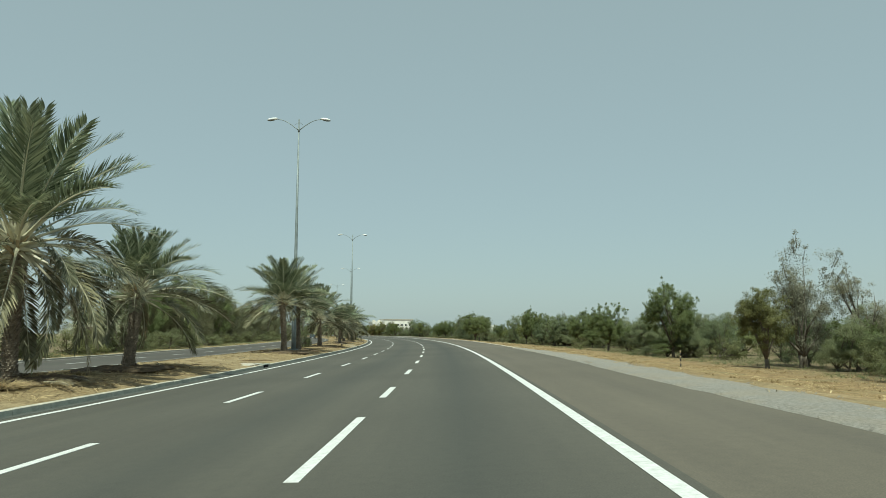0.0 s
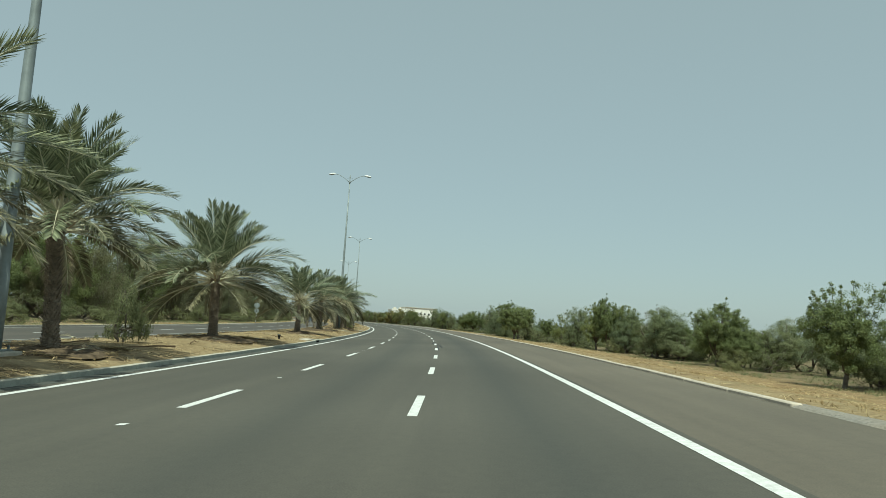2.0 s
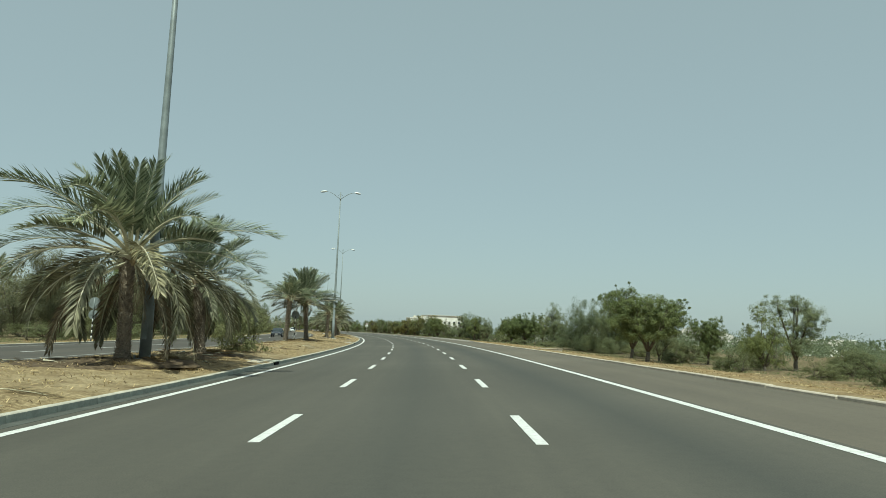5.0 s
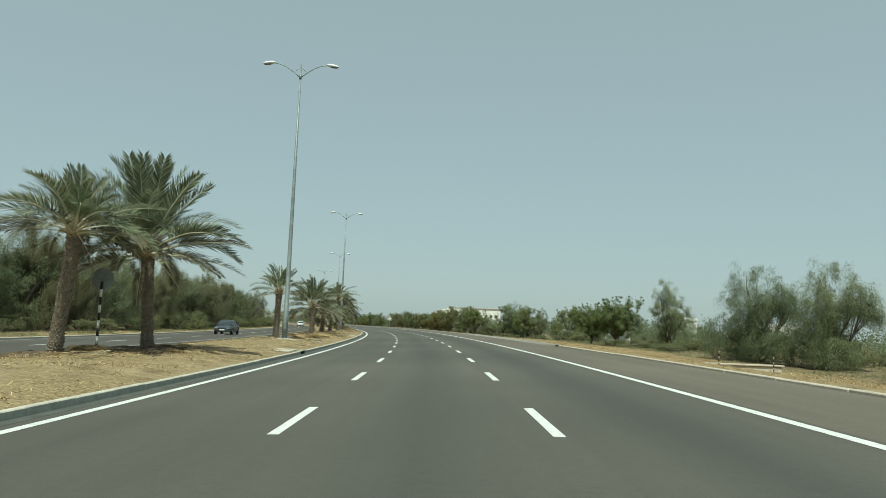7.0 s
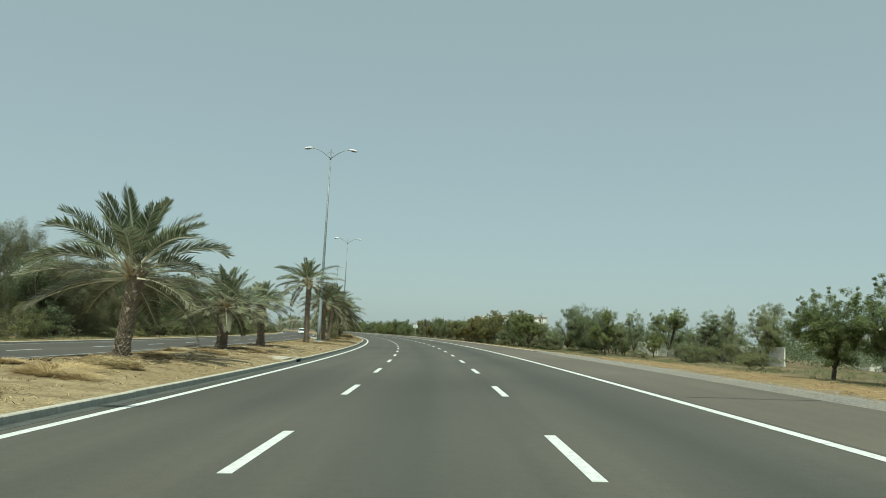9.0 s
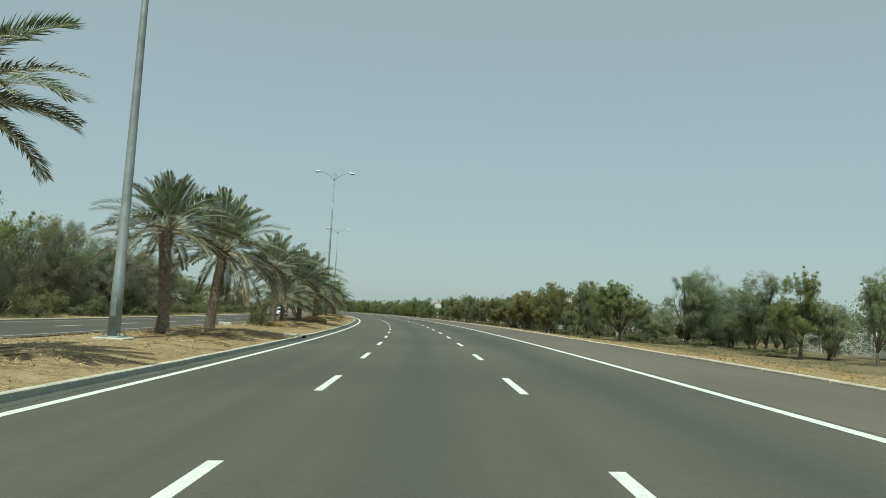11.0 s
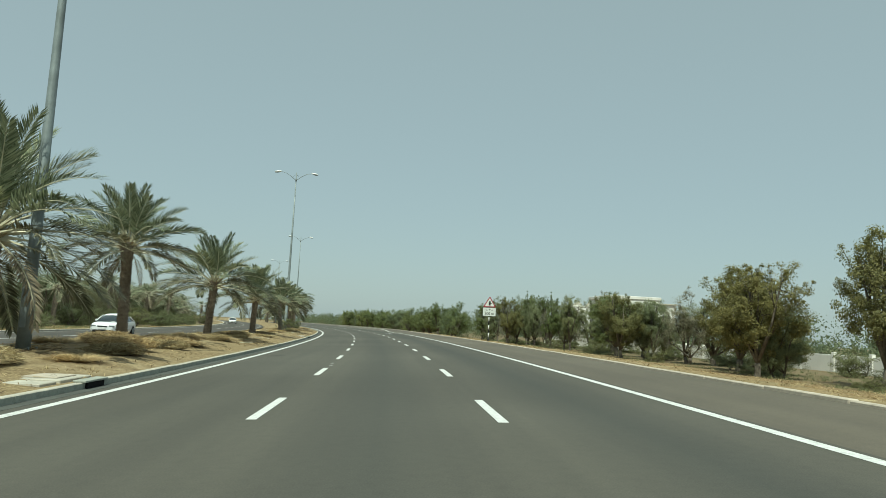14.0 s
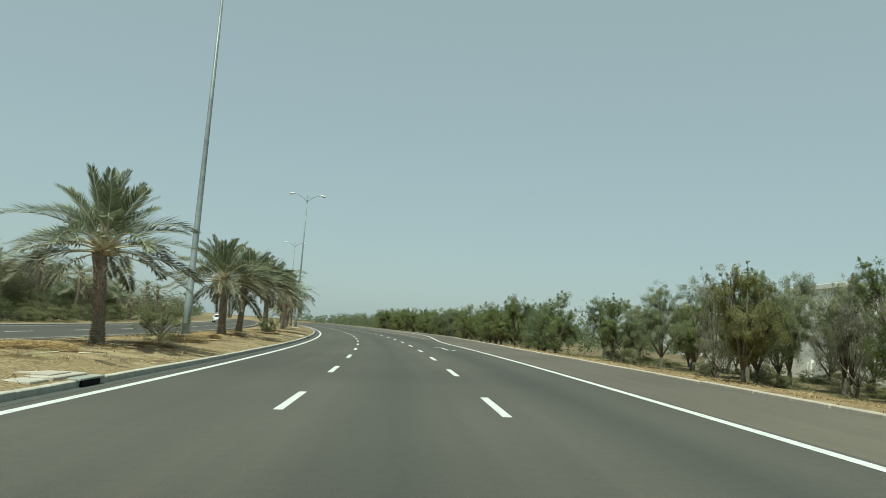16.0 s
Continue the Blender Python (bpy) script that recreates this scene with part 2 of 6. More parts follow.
M["palm_bark"] = make_bark("palm_bark", (0.135, 0.112, 0.088), (0.350, 0.300, 0.238), 7.0)
M["palm_stub"] = make_bark("palm_leaf_stub", (0.21, 0.18, 0.14), (0.46, 0.41, 0.33), 9.0)
M["leaf_base"] = make_bark("golden_leaf_base", (0.25, 0.19, 0.11), (0.56, 0.46, 0.30), 8.0)
M["bark"] = make_bark("tree_bark", (0.075, 0.064, 0.050), (0.21, 0.185, 0.15), 5.0)
# mulch brown kept very dark, to paint in the shade of the palm crowns
M["mulch"] = make_bark("mulch_and_shade_brown", (0.040, 0.030, 0.020), (0.190, 0.142, 0.094), 5.0)
M["galvanised"] = plain("galvanised_steel", (0.22, 0.25, 0.25), 0.5, 0.4, 0.25, 0.2, 1.5)
M["head"] = plain("white_lamp_housing", (0.72, 0.73, 0.72), 0.4)
M["lens"] = plain("lamp_glass_bowl", (0.20, 0.22, 0.23), 0.12)
M["dark"] = plain("dark_opening", (0.012, 0.012, 0.012), 0.9, 0.1)
M["tar"] = plain("tar_seal", (0.016, 0.016, 0.017), 0.55, 0.4)
M["rubber"] = plain("tyre_rubber", (0.02, 0.02, 0.02), 0.85)
M["sign_white"] = plain("sign_white", (0.60, 0.63, 0.60), 0.35, 0.4, 0, 0.05)
M["sign_red"] = plain("sign_red", (0.30, 0.022, 0.045), 0.35, 0.4, 0, 0.1)
M["black"] = plain("black_paint", (0.018, 0.018, 0.018), 0.5)
M["hill"] = plain("hazed_hill_rock", (0.33, 0.31, 0.275), 0.95, 0.1, 0, 0.15, 0.1)
M["amber"] = plain("faded_orange_paint", (0.33, 0.25, 0.15), 0.6)
M["white"] = plain("white_paint", (0.72, 0.72, 0.69), 0.55)
M["house"] = plain("white_plaster", (0.74, 0.72, 0.67), 0.8, 0.2, 0, 0.08, 0.4)
M["window"] = plain("dark_window_glass", (0.03, 0.04, 0.045), 0.08, 0.6)
M["scuff"] = plain("rubber_scuffed_asphalt", (0.062, 0.060, 0.055), 0.8, 0.3, 0, 0.25)
M["wood"] = plain("dead_wood", (0.17, 0.12, 0.075), 0.9, 0.1, 0, 0.3)

# ---------------------------------------------------------------- plan of the road
# Curvature every 40 m along the reference line, which is the lane line between the middle and the outer lane.
KNOTS = [0.722, 0.619, 0.956, 1.071, 0.816, 1.109, 0.901, 1.121, 0.921, 1.036, 0.933, 1.579, 1.45, 0.95, 0.65]
SG = np.arange(-160, 1001, 1.0)
_k = np.interp(SG, -20 + 40.0 * np.arange(len(KNOTS)), KNOTS) * 1e-3
HEAD = np.cumsum(_k)
HEAD -= np.interp(0, SG, HEAD)
CX, CY = np.cumsum(-np.sin(HEAD - _k / 2)), np.cumsum(np.cos(HEAD - _k / 2))
CX -= np.interp(0, SG, CX)
CY -= np.interp(0, SG, CY)
BANK = 0.04165
LINE_A, LINE_B, LINE_C, LINE_D = -7.06, -3.53, 0.0, 3.40
KERB, EDGE = -7.72, 6.70


def at(s, o):
    """Plan place and heading at s metres along the road and o metres to the right of the reference line."""
    th = np.interp(s, SG, HEAD)
    return np.interp(s, SG, CX) + o * np.cos(th), np.interp(s, SG, CY) + o * np.sin(th), th


PROFILE = ((-420, -0.5), (-60, -0.45), (-34, -0.42), (-26.6, -0.40), (-25.9, -0.42), (-25.7, -0.60), (-16.75, -0.60), (-16.55, -0.42),
           (-15.8, -0.33), (-13, -0.04), (-11, 0.0), (-9.3, -0.08), (-7.93, -0.215), (-7.87, -0.22), (-7.83, -0.62), (6.6, 0.08), (6.92, 0.10), (7.0, 0.27),
           (8.5, 0.27), (10, 0.10), (13, -0.25), (20, -0.55), (40, -0.6), (420, -0.7))
PO, PZ = np.array(PROFILE).T


def ground(s, o):
    """Height of the bare ground."""
    z = np.interp(o, PO, PZ)
    rise = np.clip((s - 325) / 20, 0, 1) * np.clip((385 - s) / 20, 0, 1) * 0.15
    z = z + rise * np.clip((-9 - o) / 2, 0, 1) * np.clip((o + 16) / 3, 0, 1)
    # the outer verge falls less where the culvert lies
    return z + 0.3 * np.clip((s - 195) / 15, 0, 1) * np.clip((275 - s) / 15, 0, 1) * np.clip((o - 11) / 5, 0, 1) * np.clip((60 - o) / 20, 0, 1)


def bumpy(s, o):
    """Height with small heaps and hollows beside the roads."""
    z = float(ground(s, o))
    if -15.5 < o < -8.2 or o > 7.4 or o < -27:
        x, y, _ = at(s, o)
        z += 0.07 * noise.noise((x * 0.7, y * 0.7, 0)) + 0.05 * noise.noise((x * 1.9, y * 1.9, 4))
    return z


def spot(s, o, dz=0.0, turn=0.0, size=1.0):
    """A pose on the ground at (s, o); turn: degrees to the left from the road's heading."""
    x, y, th = at(s, o)
    m = pose(float(x), float(y), bumpy(s, o) + dz, 0, 0, math.degrees(float(th)) + turn)
    return m @ Matrix.Diagonal((size, size, size, 1)) if not isinstance(size, tuple) else m @ Matrix.Diagonal((*size, 1))


def road_z(o):
    return BANK * o


# ---------------------------------------------------------------- mesh helpers


def mesh_of(name, verts, faces, materials, slots=None, uvs=None, smooth=False):
    me = bpy.data.meshes.new(name)
    me.from_pydata([tuple(map(float, v)) for v in verts], [], faces)
    for m in materials if isinstance(materials, (list, tuple)) else (materials,):
        me.materials.append(m)
    if slots is not None:
        me.polygons.foreach_set("material_index", np.array(slots, dtype=np.int32))
    if smooth:
        me.polygons.foreach_set("use_smooth", np.ones(len(me.polygons), dtype=bool))
    if uvs is not None:
        layer = me.uv_layers.new(name="UVMap")
        idx = np.empty(len(me.loops), dtype=np.int32)
        me.loops.foreach_get("vertex_index", idx)
        layer.data.foreach_set("uv", np.asarray(uvs, dtype=np.float32)[idx].ravel())
    me.update()
    return me


def part(name, bm, material, parent, label=""):
    """Links a bmesh, or a mesh, as one mesh object under a thing or a part."""
    if isinstance(bm, bmesh.types.BMesh):
        me = bpy.data.meshes.new(name)
        bm.to_mesh(me)
        bm.free()
        me.materials.append(material)
    else:
        me = bm
    ob = new(name, me)
    ob.parent = parent
    if label:
        tagged(ob, label)
    return ob


def thing(name, label, category, m=None, group="", kind=""):
    ob = new(name)
    ob.empty_display_size = 0.2
    if m is not None:
        ob.matrix_basis = m
    return tagged(ob, label, category, group, kind)


def block(sx, sy, sz, bevel=0.01, at_=(0, 0, 0)):
    """A bevelled block, centred on at_ across, standing on its z."""
    bm = bmesh.new()
    bmesh.ops.create_cube(bm, size=1.0, matrix=Matrix.Translation((at_[0], at_[1], at_[2] + sz / 2)) @ Matrix.Diagonal((sx, sy, sz, 1)))
    if bevel:
        bmesh.ops.bevel(bm, geom=list(bm.edges), offset=bevel, segments=1, affect="EDGES", profile=0.5)
    return bm


def tube(path, radii, sides=8, cap=True):
    """Vertices and faces of a tube along a path of points."""
    verts, faces = [], []
    pts = [Vector(p) for p in path]
    ref = Vector((0.31, 0.87, 0.38)).normalized()
    for i, pnt in enumerate(pts):
        d = (pts[min(i + 1, len(pts) - 1)] - pts[max(i - 1, 0)]).normalized()
        u = d.cross(ref)
        if u.length < 0.05:
            u = d.cross(Vector((1, 0, 0)))
        u.normalize()
        v = d.cross(u)
        for j in range(sides):
            a = 2 * math.pi * j / sides
            verts.append(pnt + (u * math.cos(a) + v * math.sin(a)) * radii[i])
    for i in range(len(pts) - 1):
        for j in range(sides):
            k = (j + 1) % sides
            faces.append((i * sides + j, i * sides + k, (i + 1) * sides + k, (i + 1) * sides + j))
    if cap:
        faces.append(tuple(range((len(pts) - 1) * sides, len(pts) * sides)))
        faces.append(tuple(reversed(range(sides))))
    return verts, faces


def tube_mesh(name, path, radii, material, sides=8, smooth=True):
    v, f = tube(path, radii, sides)
    return mesh_of(name, v, f, material, smooth=smooth)


def ribbon(name, s0, s1, step, o0, o1, z0, z1, material, thick=0.0):
    """A strip that follows the road between two offsets. thick: depth of its sides."""
    ss = np.arange(s0, s1 + step * 0.5, step)
    verts, uvs, faces = [], [], []
    cols = [(o0, z0), (o1, z1)] if not thick else [(o0, z0 - thick), (o0, z0), (o1, z1), (o1, z1 - thick)]
    for s in ss:
        for o, z in cols:
            x, y, _ = at(s, o)
            verts.append((x, y, z))
            uvs.append((o, s))
    n = len(cols)
    for i in range(len(ss) - 1):
        for j in range(n - 1):
            a = i * n + j
            faces.append((a, a + 1, a + n + 1, a + n))
    if thick:
        faces.append((0, 1, 2, 3)[::-1])
        e = (len(ss) - 1) * n
        faces.append((e, e + 1, e + 2, e + 3))
    return mesh_of(name, verts, faces, material, uvs=uvs)


# ---------------------------------------------------------------- ground


def build_ground():
    ss = np.concatenate([np.arange(-150, -40, 10.0), np.arange(-40, 480, 2.0), np.arange(480, 700, 6.0), np.arange(700, 901, 25.0)])
    extra = [-300, -200, -130, -90, -48, -40, -31, -29, -14.5, -13.8, -12.4, -11.7, -10.3, -9.8, -8.7, 7.5, 8.0, 9.2, 11, 12, 14.5, 16, 18, 24, 28, 33, 50, 65, 90, 130, 200, 300]
    oo = sorted(set(list(PO) + extra))
    verts, uvs, faces = [], [], []
    for s in ss:
        for o in oo:
            x, y, _ = at(s, o)
            verts.append((x, y, bumpy(s, o)))
            uvs.append((o, s))
    n = len(oo)
    for i in range(len(ss) - 1):
        for j in range(n - 1):
            a = i * n + j
            faces.append((a, a + 1, a + n + 1, a + n))
    # skirt from the border out to the horizon
    m = len(ss)
    loop = [j for j in range(n)] + [i * n + n - 1 for i in range(1, m)] + [(m - 1) * n + j for j in range(n - 2, -1, -1)] + [i * n for i in range(m - 2, 0, -1)]
    cx, cy, _ = at(375, 0)
    first = len(verts)
    for v in loop:
        dx, dy = verts[v][0] - cx, verts[v][1] - cy
        r = math.hypot(dx, dy)
        verts.append((cx + dx / r * 4200, cy + dy / r * 4200, -2.0))
        uvs.append((uvs[v][0] * 8, uvs[v][1]))
    for i in range(len(loop)):
        j = (i + 1) % len(loop)
        faces.append((loop[j], loop[i], first + i, first + j))
    ob = new("ground", mesh_of("ground", verts, faces, M["sand"], uvs=uvs))
    return tagged(ob, "dry tan sand with straw litter reaching the horizon", "ground", kind="structure")


build_ground()

road = new("road", ribbon("road", -60, 640, 2.0, KERB + 0.30, 3.62, road_z(KERB + 0.30), road_z(3.62), M["asphalt"], 0.12))
tagged(road, "grey worn three-lane asphalt carriageway with darker wheel bands", "road", kind="structure")
shoulder = new("road_shoulder", ribbon("road_shoulder", -60, 640, 2.0, 3.62, EDGE, road_z(3.62), road_z(EDGE), M["shoulder"], 0.12))
tagged(shoulder, "brownish asphalt shoulder beside the outer edge line", "road", kind="structure")


def flare(s):
    """How far the shoulder widens towards the exit."""
    return 2.2 * min(1.0, max(0.0, (s - 418) / 56))


fv, fu, ff = [], [], []
for s in np.arange(418, 641, 2.0):
    for o in (EDGE - 0.15, EDGE + flare(s)):
        x, y, _t = at(s, o)
        fv += [(float(x), float(y), road_z(o) + 0.004), (float(x), float(y), road_z(o) - 0.2)]
        fu += [(o, s), (o, s)]
for i in range(len(fv) // 4 - 1):
    q = 4 * i
    ff += [(q, q + 2, q + 6, q + 4), (q + 2, q + 3, q + 7, q + 6)]
exit_lane = new("exit_lane", mesh_of("exit_lane", fv, ff, M["shoulder"], uvs=fu))
tagged(exit_lane, "brownish asphalt widening towards the exit", "road", kind="structure")
gutter = new("gutter", ribbon("gutter", -60, 640, 2.0, KERB, KERB + 0.30, road_z(KERB) + 0.004, road_z(KERB + 0.30) + 0.004, M["gutter"], 0.1))
tagged(gutter, "narrow grey concrete gutter along the median kerb", "gutter", kind="structure")
far_road = new("opposite_road", ribbon("opposite_road", -60, 640, 2.0, -25.6, -16.85, -0.43, -0.40, M["asphalt_far"], 0.12))
tagged(far_road, "grey asphalt carriageway for oncoming traffic behind the median", "road", kind="structure")

opposite_kerb = new("opposite_kerb", ribbon("opposite_kerb", -60, 640, 2.0, -25.95, -25.63, -0.34, -0.34, M["concrete"], 0.3))
tagged(opposite_kerb, "pale dusty kerb along the far side of the opposite carriageway", "kerb", kind="structure")

# painted lines
paint_z = 0.005
for o, w, name, label in ((LINE_A, 0.20, "edge_line", "white painted edge line beside the median kerb"), (LINE_D, 0.19, "edge_line", "white painted edge line beside the shoulder")):
    ob = new(name, ribbon(name, -60, 430 if o > 0 else 640, 2.0, o - w / 2, o + w / 2, road_z(o - w / 2) + paint_z, road_z(o + w / 2) + paint_z, M["paint"]))
    tagged(ob, label, "road marking", kind="structure")
for o in (-17.5, -24.9):
    ob = new("edge_line", ribbon("edge_line", -60, 640, 2.0, o - 0.07, o + 0.07, -0.393 if o > -20 else -0.42, -0.393 if o > -20 else -0.42, M["worn_paint"]))
    tagged(ob, "thin white edge line of the opposite carriageway", "road marking", kind="structure")

# ---------------------------------------------------------------- street lamps
LAMP_TOP = 19.2


def street_lamp():
    t = thing("street_lamp", "tall galvanised double-arm street lamp standing on the sandy median", "street lamp", group="street lamps of the median")
    hh = LAMP_TOP - 0.0
    v, f = tube([(0, 0, 0.05), (0, 0, 1.9), (0, 0, 1.93), (0, 0, hh * 0.5), (0, 0, hh)], [0.19, 0.18, 0.165, 0.115, 0.055], 12)
    part("pole", mesh_of("lamp_pole", v, f, M["galvanised"], smooth=True), None, t)
    part("base_plate", block(0.62, 0.62, 0.06, 0.01, (0, 0, 0.03)), M["galvanised"], t)
    part("footing", block(0.95, 0.95, 0.25, 0.03, (0, 0, -0.20)), M["concrete"], t, "pale concrete lamp footing")
    for sx, sy in ((1, 1), (1, -1), (-1, 1), (-1, -1)):
        part("bolt", block(0.05, 0.05, 0.10, 0.008, (0.24 * sx, 0.24 * sy, 0.09)), M["galvanised"], t)
    part("service_door", block(0.16, 0.02, 0.55, 0.005, (0, -0.185, 0.7)), M["galvanised"], t)
    part("collar", tube_mesh("lamp_collar", [(0, 0, hh - 1.10), (0, 0, hh - 0.75)], [0.085, 0.08], M["galvanised"], 10), None, t)
    for sx in (-1, 1):
        pts = []
        for i in range(9):
            u = i / 8
            pts.append((sx * (0.05 + 1.75 * u), 0, hh - 0.95 + 0.92 * math.sin(u * math.pi / 2)))
        part("arm", tube_mesh("lamp_arm", pts, [0.04 - 0.012 * i / 8 for i in range(9)], M["galvanised"], 6), None, t)
        strut = [(sx * 0.02, 0, hh - 0.25), (sx * 0.35, 0, hh - 0.52)]
        part("brace", tube_mesh("lamp_brace", strut, [0.015, 0.015], M["galvanised"], 5), None, t)
        bm = bmesh.new()
        bmesh.ops.create_uvsphere(bm, u_segments=14, v_segments=8, radius=1.0,
                                  matrix=pose(sx * 2.20, 0, hh - 0.02, 0, 8 * sx, 0) @ Matrix.Diagonal((0.45, 0.16, 0.12, 1)))
        for f_ in bm.faces:
            f_.smooth = True
        head = part("lamp_head", bm, M["head"], t, "white cobra-head lamp housing")
        bm = bmesh.new()
        bmesh.ops.create_uvsphere(bm, u_segments=12, v_segments=6, radius=1.0,
                                  matrix=pose(sx * 2.28, 0, hh - 0.085, 0, 8 * sx, 0) @ Matrix.Diagonal((0.36, 0.135, 0.10, 1)))
        part("glass_bowl", bm, M["lens"], head, "clear glass lamp bowl")
    return t


lamp = street_lamp()
LAMPS = ((58.5, -10.5), (130.2, -10.7), (200.3, -11.0), (269.3, -11.3), (341.2, -11.5), (409.1, -11.5), (478.9, -10.4), (548, -10.6), (-12, -10.6))
for i, (s, o) in enumerate(LAMPS):
    m = spot(s, o)
    m.translation.z = 0.0
    if i == 0:
        lamp.matrix_basis = m
    else:
        copy_thing(lamp, m)

# ---------------------------------------------------------------- date palms


def frond_mesh(name, length, droop, pairs, mats, seed, curl=0.0, bare=0.24, broad=1.0, hang=0.25, full=1.0):
    """A feather leaf that leaves the origin along +x and bends down by droop (radians) towards its tip."""
    rng = random.Random(seed)
    n = 14
    pts, a = [Vector((0, 0, 0))], 0.0
    for i in range(n):
        a = -droop * ((i + 0.5) / n) ** 1.5
        side = curl * ((i + 1) / n) ** 2
        pts.append(pts[-1] + Vector((math.cos(a), side * 0.5, math.sin(a))) * (length / n))
    radii = [0.033 * (1 - 0.86 * (i / n)) * (1 + 1.4 * max(0, 1 - i * 0.45)) for i in range(n + 1)]
    v, f = tube(pts, radii, 4, cap=False)
    slots = [0] * len(f)
    for i in range(pairs):
        u = bare + (1 - bare) * (i / (pairs - 1))
        x = u * n
        j = min(int(x), n - 1)
        c = pts[j].lerp(pts[j + 1], x - j)
        d = (pts[j + 1] - pts[j]).normalized()
        side = Vector((0, 1, 0))
        up = d.cross(side) * -1
        if up.z < 0:
            up = -up
        ll = length * 0.165 * full * (0.45 + 0.9 * math.sin(math.pi * min(1.0, u * 0.88 + 0.08)) ** 0.8) * rng.uniform(0.82, 1.12)
        for sg in (-1, 1):
            lift = rng.uniform(0.0, 0.8)
            ahead = 0.72 + 0.75 * u + rng.uniform(-0.18, 0.18)
            w = (side * sg * math.cos(lift) + up * math.sin(lift)) + d * ahead
            w.normalize()
            across = w.cross(up)
            if across.length < 0.1:
                across = w.cross(side)
            across.normalize()
            mid = c + w * (ll * 0.48)
            tip = mid + (w + Vector((0, 0, -hang * rng.uniform(0.5, 1.3)))).normalized() * (ll * 0.54)
            wd = 0.021 * broad * (0.8 + 0.4 * rng.random())
            k = len(v)
            v += [c, mid + across * wd, mid - across * wd, tip]
            f += [(k, k + 1, k + 2), (k + 1, k + 3, k + 2)]
            slots += [1, 1]
    return mesh_of(name, v, f, mats, slots)


FR = {
    "up": [frond_mesh("frond_up", 3.0, d, 74, [M["rachis"], M["frond"]], i, c, 0.2, hang=0.08) for i, (d, c) in enumerate(((0.45, 0.1), (0.7, -0.15), (0.3, 0.2), (0.55, -0.05)))],
    "mid": [frond_mesh("frond_mid", 3.0, d, 76, [M["rachis"], M["frond"]], 10 + i, c, 0.27, hang=0.2) for i, (d, c) in enumerate(((0.95, 0.15), (1.25, -0.2), (0.75, -0.05), (1.1, 0.3)))],
    "low": [frond_mesh("frond_low", 3.0, d, 72, [M["rachis"], M["frond_old"]], 20 + i, c, 0.26, hang=0.4, full=0.74) for i, (d, c) in enumerate(((1.3, 0.2), (1.65, -0.15), (1.45, 0.05)))],
    "out": [frond_mesh("frond_out", 3.0, d, 72, [M["rachis"], M["frond_old"]], 50 + i, c, 0.28, hang=0.28, full=0.86) for i, (d, c) in enumerate(((0.7, 0.2), (0.95, -0.15), (0.55, 0.05)))],
    "skirt": [frond_mesh("frond_skirt", 3.0, d, 60, [M["rachis"], M["frond_dead"]], 25 + i, c, 0.22, hang=0.5, full=0.7) for i, (d, c) in enumerate(((0.9, 0.2), (1.15, -0.2)))],
    "dead": [frond_mesh("frond_dead", 2.4, d, 34, [M["rachis"], M["frond_dead"]], 30 + i, c, hang=0.4) for i, (d, c) in enumerate(((0.7, 0.2), (0.4, -0.3)))],
}


FR_FAR = {
    "up": [frond_mesh("far_frond_up", 3.0, 0.5, 24, [M["rachis"], M["frond"]], 41, 0.1, 0.18, 2.0)],
    "mid": [frond_mesh("far_frond_mid", 3.0, d, 24, [M["rachis"], M["frond"]], 42, c, 0.25, 2.0) for d, c in ((0.85, 0.15), (1.15, -0.2))],
    "low": [frond_mesh("far_frond_low", 3.0, 1.35, 22, [M["rachis"], M["frond_old"]], 43, 0.2, 0.25, 2.0)],
    "out": [frond_mesh("far_frond_out", 3.0, 0.9, 22, [M["rachis"], M["frond_old"]], 46, -0.1, 0.25, 2.0)],
    "skirt": [frond_mesh("far_frond_skirt", 3.0, 1.0, 22, [M["rachis"], M["frond_dead"]], 44, 0.2, 0.25, 2.0)],
    "dead": [frond_mesh("far_frond_dead", 2.4, 0.6, 14, [M["rachis"], M["frond_dead"]], 45, 0.2, 0.25, 2.0)],
}


